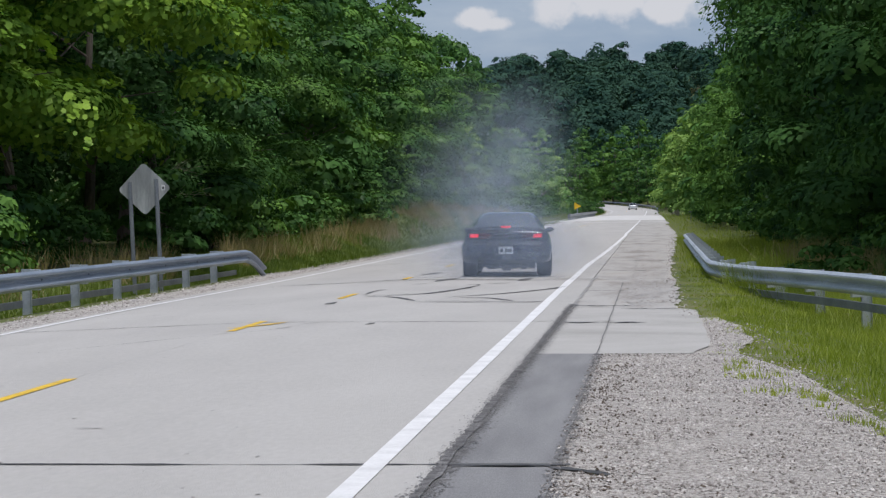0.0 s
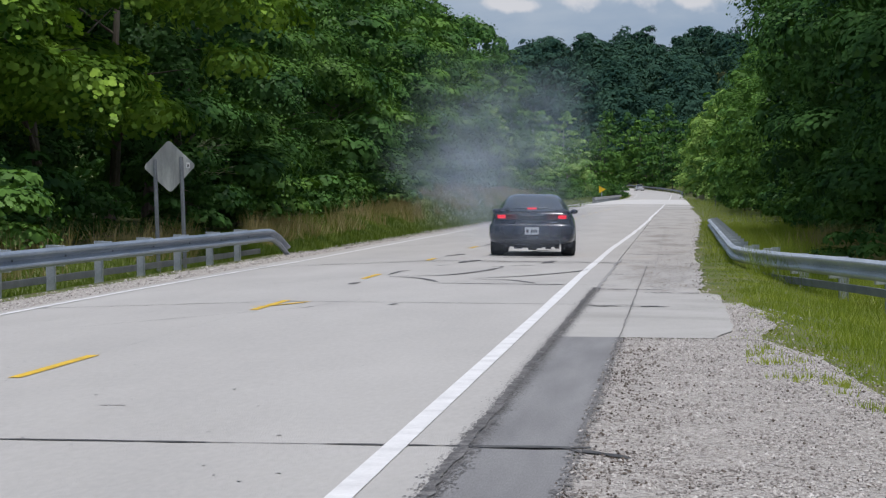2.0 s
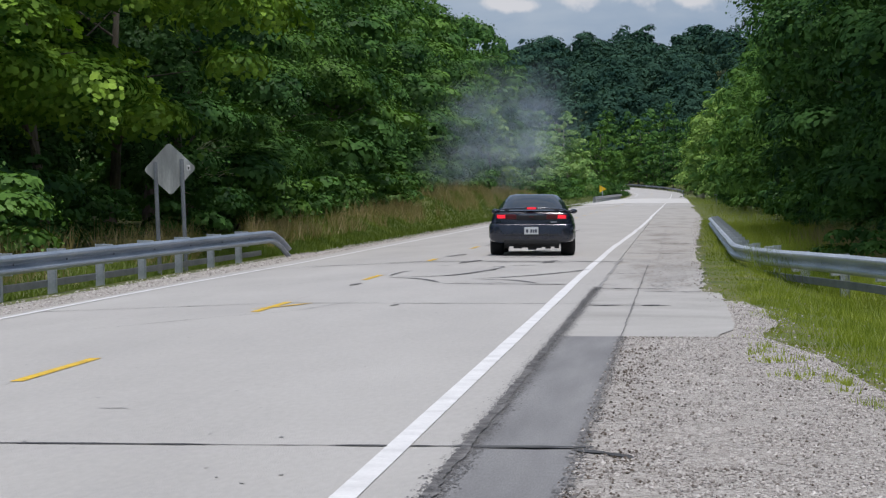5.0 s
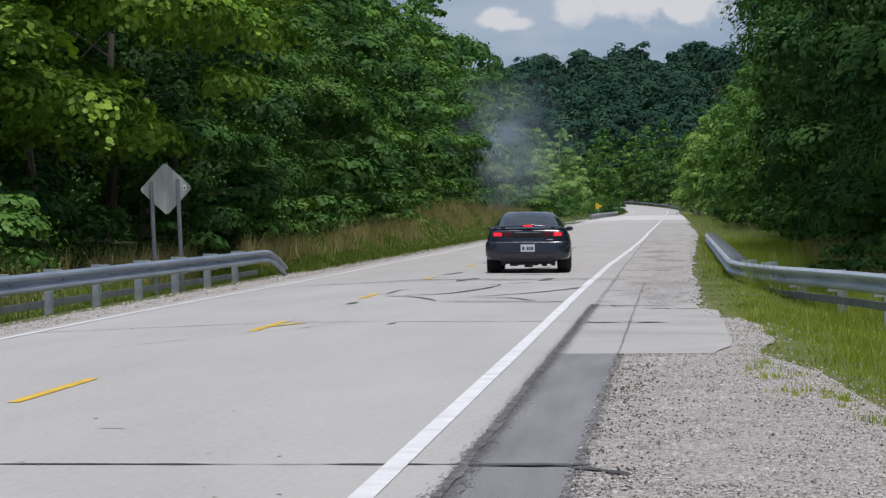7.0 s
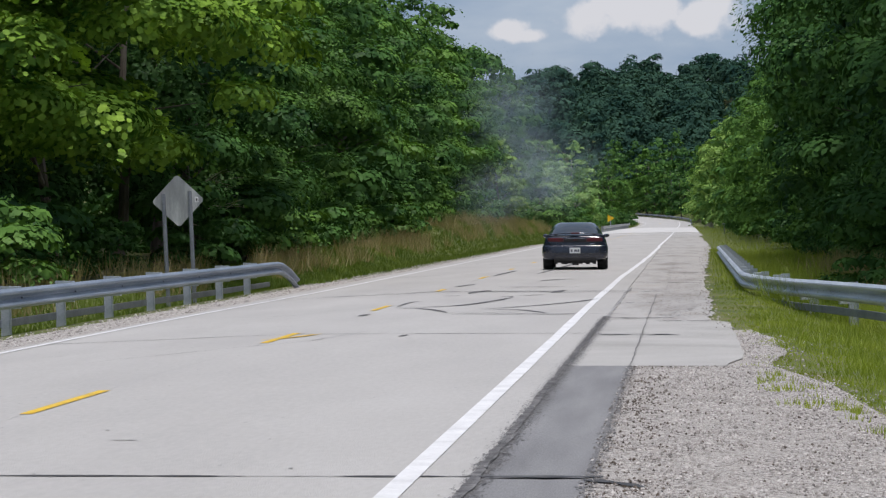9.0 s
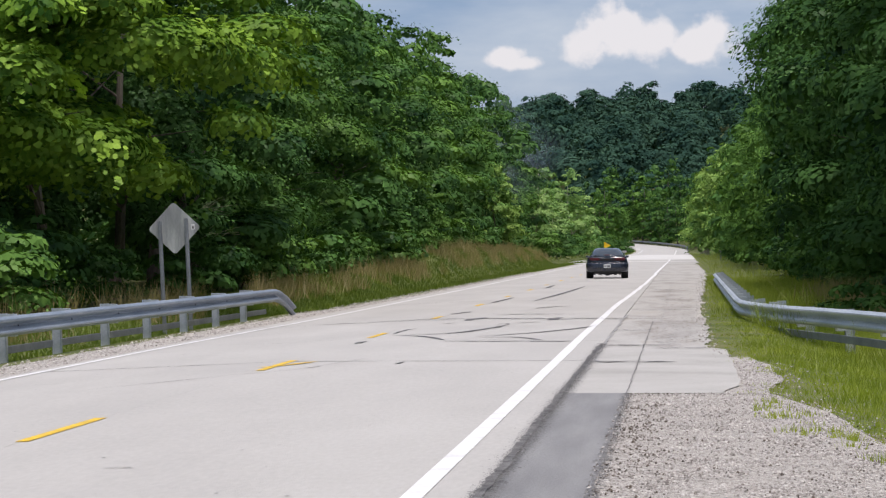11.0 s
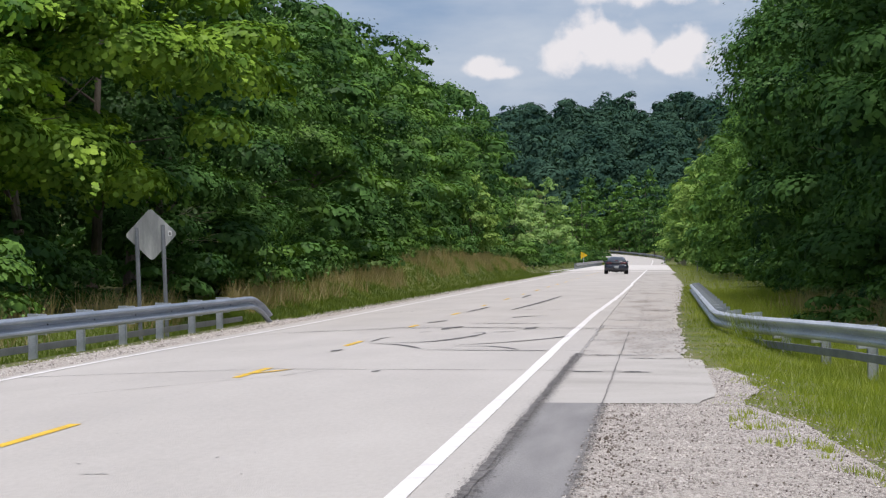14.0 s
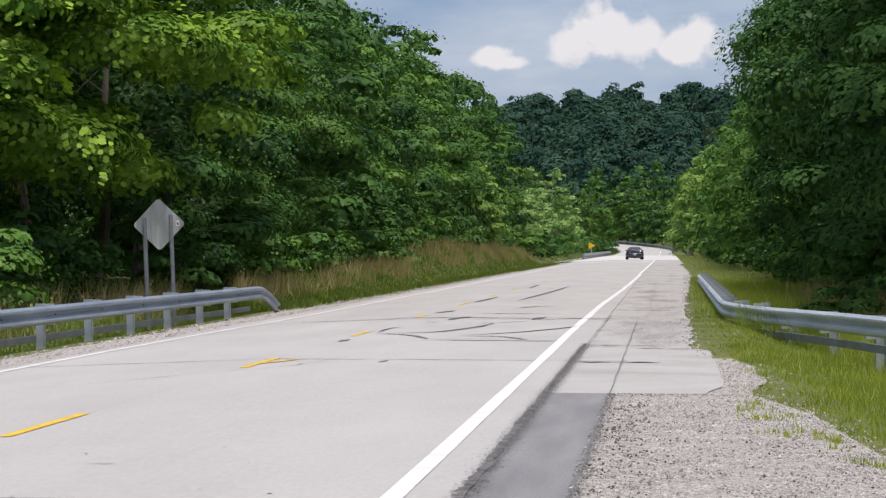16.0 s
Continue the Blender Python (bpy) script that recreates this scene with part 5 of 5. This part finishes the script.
def build_coupe():
    car = new("car")
    tagged(car, "black two-door sports coupe with glowing brake lamps", "car")
    bm = bmesh.new()
    loft(bm, body_sections([(0.03, 0.78, 0.40, 0.90), (0.05, 0.86, 0.34, 0.945), (0.12, 0.905, 0.30, 0.975), (0.3, 0.93, 0.285, 0.995), (0.6, 0.94, 0.27, 1.0), (1.1, 0.94, 0.25, 0.985), (2.0, 0.915, 0.21, 0.96), (3.0, 0.915, 0.21, 0.955), (3.6, 0.93, 0.22, 0.92),
                                (4.2, 0.91, 0.22, 0.84), (4.6, 0.84, 0.22, 0.76), (4.82, 0.70, 0.25, 0.66), (4.9, 0.5, 0.32, 0.56)]))
    part("body", bm, PAINT, car, "glossy black bodywork", True)
    cabin(car, PAINT, 0.955, 1.355, (0.81, 0.22, 3.35), (0.48, 1.45, 2.35), (0.985, 1.318))
    # rear bumper: a fuller skin below the lamps with a step for the plate
    bm = bmesh.new()
    secs = []
    for y, w, b, h in ((-0.03, 0.70, 0.37, 0.66), (-0.02, 0.80, 0.32, 0.69), (0.02, 0.88, 0.29, 0.705), (0.12, 0.925, 0.28, 0.71), (0.35, 0.945, 0.28, 0.715)):
        secs.append([(0, y, b), (w * 0.75, y, b), (w * 0.95, y, b + 0.04), (w, y, b + 0.12), (w * 1.0, y, h - 0.08), (w * 0.98, y, h - 0.015), (w * 0.9, y, h), (w * 0.5, y, h + 0.003), (0, y, h + 0.004)])
    loft(bm, secs)
    part("rear_bumper", bm, PAINT, car, "", True)
    bm = bmesh.new()
    box(bm, -0.62, -0.036, 0.455, 0.62, -0.024, 0.475, 0.004)
    part("bumper_groove", bm, BLACK_TRIM, car)
    bm = bmesh.new()
    box(bm, -0.60, -0.035, 0.255, 0.60, 0.1, 0.37, 0.03)
    part("valance", bm, BLACK_TRIM, car, "matt black lower valance")
    bm = bmesh.new()
    for x0, x1, low in ((-0.60, -0.50, 0.225), (-0.50, -0.40, 0.26), (-0.40, -0.22, 0.215), (-0.22, -0.08, 0.235), (-0.08, 0.10, 0.185), (0.10, 0.22, 0.225), (0.22, 0.30, 0.25), (0.30, 0.42, 0.21), (0.42, 0.50, 0.255), (0.50, 0.60, 0.22)):
        box(bm, x0, 0.12 + 0.1 * abs(x0), low - 0.055, x1 + 0.002, 0.5, 0.34, 0.012)
    part("underbody", bm, BLACK_TRIM, car, "uneven dark tank, muffler and axle parts")
    # wing on the tail, arched and turned down at its ends
    bm = bmesh.new()
    rings = []
    for i in range(25):
        s = -1 + 2 * i / 24
        x = 0.86 * s
        z = 1.0 + 0.05 * (1 - s * s) - 0.055 * max(0, abs(s) - 0.8) / 0.2
        y = 0.02 + 0.10 * s * s
        prof = [(0, 0.0), (0.02, 0.016), (0.12, 0.022), (0.22, 0.004), (0.22, -0.004), (0.10, -0.014), (0.01, -0.014)]
        rings.append([bm.verts.new((x, y + a, z + b)) for a, b in prof])
    for a, b in zip(rings, rings[1:]):
        for k in range(7):
            bm.faces.new((a[k], a[(k + 1) % 7], b[(k + 1) % 7], b[k]))
    bm.faces.new(rings[0])
    bm.faces.new(rings[-1])
    bmesh.ops.recalc_face_normals(bm, faces=bm.faces)
    spoiler = part("spoiler", bm, PAINT, car, "black arched tail wing", True)
    for x in (-0.55, 0.55):
        bm = bmesh.new()
        box(bm, x - 0.05, 0.12, 0.96, x + 0.05, 0.22, 1.04, 0.015)
        part("spoiler_foot", bm, PAINT, spoiler)
    bm = bmesh.new()
    box(bm, -0.12, 0.02, 1.024, 0.12, 0.06, 1.07, 0.008)
    high = part("high_brake_lamp", bm, RED_LENS, car, "dark red high brake lamp")
    bulbs = [flip_bulb(high, 0.0, 0.02, 1.047, 0.10, 0.02)]
    # tail lamps
    for sx in (-1, 1):
        bm = bmesh.new()
        vs = box(bm, 0.33, 0.0, 0.80, 0.78, 0.12, 0.91, 0.018)
        for v in bm.verts:
            v.co.y += 0.035 * max(0, v.co.x - 0.55) ** 1.5 / 0.125
            v.co.z += 0.02 * (v.co.x - 0.34)
            v.co.x *= sx
        bmesh.ops.recalc_face_normals(bm, faces=bm.faces)
        lamp = part("tail_lamp", bm, RED_LENS, car, "wide dark red tail lamp")
        bm = bmesh.new()
        bulbs.append(flip_bulb(lamp, sx * 0.665, 0.012, 0.862, 0.088, 0.038))
    bm = bmesh.new()
    box(bm, -0.28, 0.012, 0.899, 0.28, 0.03, 0.906, 0.003)
    part("trim_bar", bm, CHROME, car, "thin bright bar between the tail lamps")
    bm = bmesh.new()
    box(bm, -0.33, 0.014, 0.79, 0.33, 0.03, 0.885, 0.01)
    part("tail_panel", bm, BLACK_TRIM, car)
    bm = bmesh.new()
    box(bm, -0.05, 0.0, 0.845, 0.05, 0.016, 0.868, 0.004)
    part("badge", bm, RED_LENS, car, "small red badge")
    bm = bmesh.new()
    box(bm, 0.42, -0.026, 0.735, 0.56, 0.0, 0.755, 0.003)
    part("lettering", bm, CHROME, car, "small bright plain lettering bar")
    # plate
    bm = bmesh.new()
    box(bm, -0.155, -0.052, 0.475, 0.155, -0.036, 0.635, 0.006)
    plate = part("number_plate", bm, PLATE, car, "white number plate with dark bars")
    for x0, x1 in ((-0.12, -0.07), (-0.02, 0.02), (0.035, 0.065), (0.08, 0.12)):
        bm = bmesh.new()
        box(bm, x0, -0.056, 0.515, x1, -0.0525, 0.585)
        part("plate_bar", bm, PLATE_INK, plate)
    # underside: silencer, tips, axle, hangers
    bm = bmesh.new()
    box(bm, -0.50, 0.35, 0.20, 0.50, 0.62, 0.33, 0.05)
    part("silencer", bm, BLACK_TRIM, car, "black transverse silencer")
    for x in (-0.52, -0.44, 0.44, 0.52):
        bm = bmesh.new()
        tube(bm, [(x, 0.5, 0.26), (x, 0.1, 0.245), (x, -0.02, 0.24)], [0.032, 0.032, 0.034], 10)
        part("exhaust_tip", bm, BLACK_TRIM, car)
    bm = bmesh.new()
    tube(bm, [(-0.66, 1.05, 0.33), (-0.14, 1.05, 0.33), (0, 1.05, 0.33), (0.14, 1.05, 0.33), (0.66, 1.05, 0.33)], [0.045, 0.05, 0.17, 0.05, 0.045], 12)
    part("rear_axle", bm, BLACK_TRIM, car)
    for x0, x1, z in ((-0.16, -0.02, 0.17), (0.05, 0.10, 0.19), (-0.36, -0.28, 0.22), (0.30, 0.40, 0.21)):
        bm = bmesh.new()
        box(bm, x0, 0.9, z, x1, 1.1, 0.34, 0.01)
        part("hanger", bm, BLACK_TRIM, car)
    for sx in (-1, 1):
        bm = bmesh.new()
        box(bm, sx * 0.80 - 0.03, 2.55, 0.96, sx * 0.80 + 0.03, 2.63, 0.985, 0.005)
        bmesh.ops.create_uvsphere(bm, u_segments=16, v_segments=10, radius=1, matrix=Matrix.Translation((sx * 0.895, 2.58, 0.965)) @ Matrix.Diagonal((0.088, 0.09, 0.056, 1)))
        box(bm, min(sx * 0.80, sx * 0.90), 2.56, 0.935, max(sx * 0.80, sx * 0.90), 2.62, 0.97, 0.01)
        part("door_mirror", bm, PAINT, car, "", True)
        bm = bmesh.new()
        box(bm, sx * 0.93 - 0.005, 1.35, 0.32, sx * 0.93 + 0.006, 2.75, 0.34)
        part("sill_trim", bm, BLACK_TRIM, car)
    wheels = [wheel_parts(car, x, y, 0.325, 0.30) for x, y in ((-0.785, 1.05), (0.785, 1.05), (-0.775, 3.62), (0.775, 3.62))]
    return car, wheels, bulbs


coupe, coupe_wheels, coupe_bulbs = build_coupe()


def build_sedan():
    car = new("car")
    tagged(car, "silver sedan driving away round the bend", "car")
    bm = bmesh.new()
    loft(bm, body_sections([(0.0, 0.72, 0.42, 0.92), (0.06, 0.82, 0.32, 0.98), (0.4, 0.89, 0.27, 1.0), (1.2, 0.90, 0.24, 0.98), (3.0, 0.90, 0.22, 0.95), (3.8, 0.89, 0.22, 0.88), (4.4, 0.82, 0.24, 0.76), (4.65, 0.66, 0.3, 0.64)]))
    part("body", bm, SILVER, car, "", True)
    cabin(car, SILVER, 0.955, 1.45, (0.78, 0.55, 3.3), (0.58, 1.35, 2.5), (0.99, 1.41))
    for sx in (-1, 1):
        bm = bmesh.new()
        box(bm, sx * 0.64 - 0.13, -0.02, 0.74, sx * 0.64 + 0.13, 0.06, 0.90, 0.02)
        part("tail_lamp", bm, RED_LENS, car, "red tail lamp")
    bm = bmesh.new()
    box(bm, -0.8, -0.04, 0.36, 0.8, 0.12, 0.58, 0.04)
    part("rear_bumper", bm, SILVER, car)
    bm = bmesh.new()
    box(bm, -0.15, -0.05, 0.62, 0.15, -0.03, 0.76, 0.004)
    part("number_plate", bm, PLATE, car)
    wheels = [wheel_parts(car, x, y, 0.315, 0.205) for x, y in ((-0.77, 0.95), (0.77, 0.95), (-0.77, 3.6), (0.77, 3.6))]
    return car, wheels


sedan, sedan_wheels = build_sedan()


# ---- tyre smoke ----
scene.cycles.transparent_max_bounces = 24


def smoke_mat(name, strength):
    """Thin bluish smoke: mostly clear, thinning out to nothing at a wisp's rim."""
    m = bpy.data.materials.new(name)
    m.use_nodes = True
    nt = m.node_tree
    nt.nodes.clear()
    N, L = nt.nodes.new, nt.links.new
    out, clear, mix, half = N("ShaderNodeOutputMaterial"), N("ShaderNodeBsdfTransparent"), N("ShaderNodeMixShader"), N("ShaderNodeMixShader")
    d, t = N("ShaderNodeBsdfDiffuse"), N("ShaderNodeBsdfTranslucent")
    d.inputs[0].default_value = t.inputs[0].default_value = (0.58, 0.68, 0.84, 1)
    half.inputs[0].default_value = 0.5
    L(d.outputs[0], half.inputs[1])
    L(t.outputs[0], half.inputs[2])
    at = N("ShaderNodeAttribute")
    at.attribute_name = "veil"
    tc, nz = N("ShaderNodeTexCoord"), N("ShaderNodeTexNoise")
    nz.inputs["Scale"].default_value, nz.inputs["Detail"].default_value = 1.1, 4
    L(tc.outputs["Object"], nz.inputs["Vector"])
    r = N("ShaderNodeMapRange")
    r.inputs["From Min"].default_value, r.inputs["From Max"].default_value = 0.15, 0.75
    L(nz.outputs[0], r.inputs["Value"])
    a = N("ShaderNodeMath")
    a.operation = "MULTIPLY"
    L(at.outputs["Fac"], a.inputs[0])
    L(r.outputs[0], a.inputs[1])
    b = N("ShaderNodeMath")
    b.operation = "MULTIPLY"
    L(a.outputs[0], b.inputs[0])
    b.inputs[1].default_value = strength
    L(b.outputs[0], mix.inputs[0])
    L(clear.outputs[0], mix.inputs[1])
    L(half.outputs[0], mix.inputs[2])
    L(mix.outputs[0], out.inputs[0])
    return m


SMOKE_THICK, SMOKE_THIN = smoke_mat("smoke_thick", 0.27), smoke_mat("smoke_thin", 0.20)


def wisp(rx, rz, material, seed, parent):
    """A domed, lumpy veil of smoke about its own origin."""
    rings, seg = 9, 28
    vs, fs, dens = [], [], []
    for i in range(rings + 1):
        f = i / rings
        for k in range(seg):
            a = k * math.tau / seg
            n = noise.noise((math.cos(a) * 1.3 + seed, math.sin(a) * 1.3, f * 2))
            x, z = rx * f * (1 + 0.3 * n) * math.cos(a), rz * f * (1 + 0.3 * n) * math.sin(a)
            vs.append((x, 0.5 * rx * f * f + 0.2 * rx * noise.noise((x / rx * 1.6, z / rz * 1.6, seed)), z))
            dens.append((1 - f * f) ** 2)
    for i in range(rings):
        for k in range(seg):
            fs.append((i * seg + k, i * seg + (k + 1) % seg, (i + 1) * seg + (k + 1) % seg, (i + 1) * seg + k))
    ob = link("wisp", vs, fs, material, parent, smooth_faces=True)
    at = ob.data.attributes.new("veil", "FLOAT", "POINT")
    at.data.foreach_set("value", dens)
    return ob


def puff(rx, rz, material, seed):
    p = new("smoke_puff")
    tagged(p, "thin bluish tyre smoke drifting in the air", "smoke", "tyre smoke")
    for k, (turn, y) in enumerate(((12, 0.0), (-24, 0.35 * rx))):
        w = wisp(rx * (1 - 0.15 * k), rz * (1 - 0.1 * k), material, seed + 4.7 * k, p)
        w.matrix_basis = pose(0.15 * rx * k, y, 0, 0, 0, turn)
    return p


# size, thickness, then stations: seconds, x, y, z
SMOKE = [
    (2.3, 1.3, SMOKE_THICK, [(0, -3.1, 59.5, 0.6), (0.5, -3.4, 60.2, 0.7), (1.2, -4.8, 68, 1.1), (2.2, -6.8, 88, 2.0), (3.7, -8.4, 125, 3.2), (6, -11.0, 180, 4.6), (9, -17.5, 240, 9), (12, -24, 290, 13), (16, -32, 350, 18)]),
    (1.9, 1.0, SMOKE_THICK, [(0, -2.6, 59.3, 0.4), (0.5, -2.8, 60.0, 0.5), (1.5, -3.4, 62.3, 0.6), (2.2, -5.6, 78, 1.4), (3.7, -7.0, 118, 2.4), (6, -9.8, 185, 5.4), (9, -17.5, 230, 9), (12, -24, 280, 13), (16, -32, 340, 18)]),
    (2.2, 1.3, SMOKE_THICK, [(0, -3.9, 60.0, 0.6), (0.7, -4.6, 64, 0.8), (1.5, -6.0, 74, 1.4), (2.5, -7.2, 100, 2.8), (3.7, -7.4, 138, 4.8), (6, -10.2, 200, 7.0), (9, -17.5, 250, 9), (12, -24, 300, 13), (16, -32, 360, 18)]),
    (2.0, 1.0, SMOKE_THICK, [(0, -3.1, 59.0, 0.75), (0.5, -3.15, 59.9, 0.75), (1.2, -3.2, 61.4, 0.78), (2.2, -3.3, 61.9, 0.8), (3.0, -3.5, 62.2, 0.85), (3.7, -4.1, 65, 1.0), (4.6, -6.6, 90, 1.9), (6, -11.5, 150, 4), (9, -17.5, 210, 8), (12, -23, 260, 12), (16, -31, 320, 17)]),
    (3.0, 2.2, SMOKE_THIN, [(0, -5.0, 84, 1.9), (1, -6.2, 92, 2.5), (2, -8.0, 104, 3.3), (3.7, -10.0, 132, 4.2), (6, -12.5, 175, 5.4), (9, -10.5, 225, 4.2), (12, -23, 275, 12), (16, -31, 330, 17)]),
    (3.8, 3.4, SMOKE_THIN, [(0, -6.4, 112, 3.8), (1, -7.4, 118, 4.2), (2, -8.6, 126, 4.8), (3.7, -9.8, 146, 5.6), (6, -13.5, 192, 7.0), (9, -12.6, 188, 8.5), (12, -23, 295, 13), (16, -31, 345, 18)]),
    (4.4, 3.0, SMOKE_THIN, [(0, -8.8, 132, 2.6), (1, -9.4, 137, 3.0), (2, -10, 144, 3.6), (3.7, -10.6, 158, 4.6), (6, -13.5, 198, 6.0), (9, -12.2, 208, 6.2), (12, -23, 300, 13), (16, -31, 350, 18)]),
    (5.0, 2.6, SMOKE_THIN, [(0, -10.2, 155, 2.2), (1, -10.4, 160, 2.4), (2, -10.6, 166, 2.8), (3.7, -10.8, 178, 3.2), (6, -12.0, 200, 3.0), (9, -11.4, 168, 3.0), (12, -19, 268, 8), (16, -28, 330, 15)]),
    (5.4, 5.0, SMOKE_THIN, [(0, -9.2, 192, 6.4), (1, -9.4, 196, 6.7), (2, -9.8, 202, 7.0), (3.7, -10.4, 212, 7.6), (6, -13.5, 234, 8.4), (9, -12.8, 214, 9.5), (12, -22, 300, 14), (16, -31, 355, 19)]),
    (6.0, 4.4, SMOKE_THIN, [(0, -11.5, 235, 5.0), (2, -11.5, 240, 5.4), (3.7, -11.6, 246, 5.8), (6, -15, 256, 6.4), (9, -12.0, 250, 5.4), (12, -21, 310, 13), (16, -31, 360, 19)]),
]
puffs = [(puff(rx, rz, m, 1.3 + 2.9 * i), rows) for i, (rx, rz, m, rows) in enumerate(SMOKE)]


# ---- what moves ----
COUPE = [(0.0, -3.08, 60.4), (0.5, -3.1, 61.4), (1.0, -3.12, 62.8), (1.5, -3.15, 63.4), (2.0, -3.18, 63.2), (3.0, -3.2, 63.0), (3.7, -3.2, 63.0), (5.8, -3.22, 63.6), (6.5, -3.22, 63.7), (7.0, -3.23, 63.6),
         (7.25, -3.18, 64.2), (7.5, -3.16, 65.2), (8.0, -3.14, 68.9), (8.5, -3.16, 74.9), (9.0, -3.17, 82.6), (9.2, -3.18, 86.4), (10.0, -3.25, 102.8), (10.7, -3.3, 120.0), (11.3, -3.32, 137.0), (12.0, -3.33, 158.0), (12.5, -3.35, 173.0), (13.0, -3.33, 190.0),
         (13.5, -3.3, 207.5), (14.0, -3.25, 225.0), (14.5, -3.2, 243.0), (15.0, -3.2, 262.0), (15.5, -3.22, 282.0), (16.0, -3.25, 302.0)]


def motions():
    walk(coupe, [(t, pose(x, y, -0.036, 0, 1.15, 1.4)) for t, x, y in COUPE])
    # the rear wheels spin through the burnout; the front ones only turn as the car rolls
    spin = [(0.1 * i, 75.0 * i) for i in range(161)]
    for i, w in enumerate(coupe_wheels):
        at = w.matrix_basis.translation.copy()
        rows = [(t, pose(*at, -(a if i < 2 else max(0.0, a - 75.0 * 73)), 0, 0)) for t, a in spin]
        walk(w, rows)
    # brake released: the lit plates turn dark backs outward, standing in for switching off
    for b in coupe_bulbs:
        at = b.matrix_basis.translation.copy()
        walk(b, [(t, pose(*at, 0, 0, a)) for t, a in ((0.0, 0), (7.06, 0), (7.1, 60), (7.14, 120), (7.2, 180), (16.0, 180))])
    rows = []
    for i in range(33):
        t = 0.5 * i
        y = 612 + 21 * t
        u = -3.3
        rows.append((t, pose(u + bend(y), y, road_z(u, y), 0, 0, math.degrees(math.atan2(2 * max(0, y - 590) / 860, 1)))))
    walk(sedan, rows)
    for w in sedan_wheels:
        at = w.matrix_basis.translation.copy()
        walk(w, [(t, pose(*at, -a, 0, 0)) for t, a in spin])
    for i, (p, stations) in enumerate(puffs):
        walk(p, [(t, pose(x, y, z, 0, 2.0 * t * (-1) ** i, 0)) for t, x, y, z in stations])


motions()
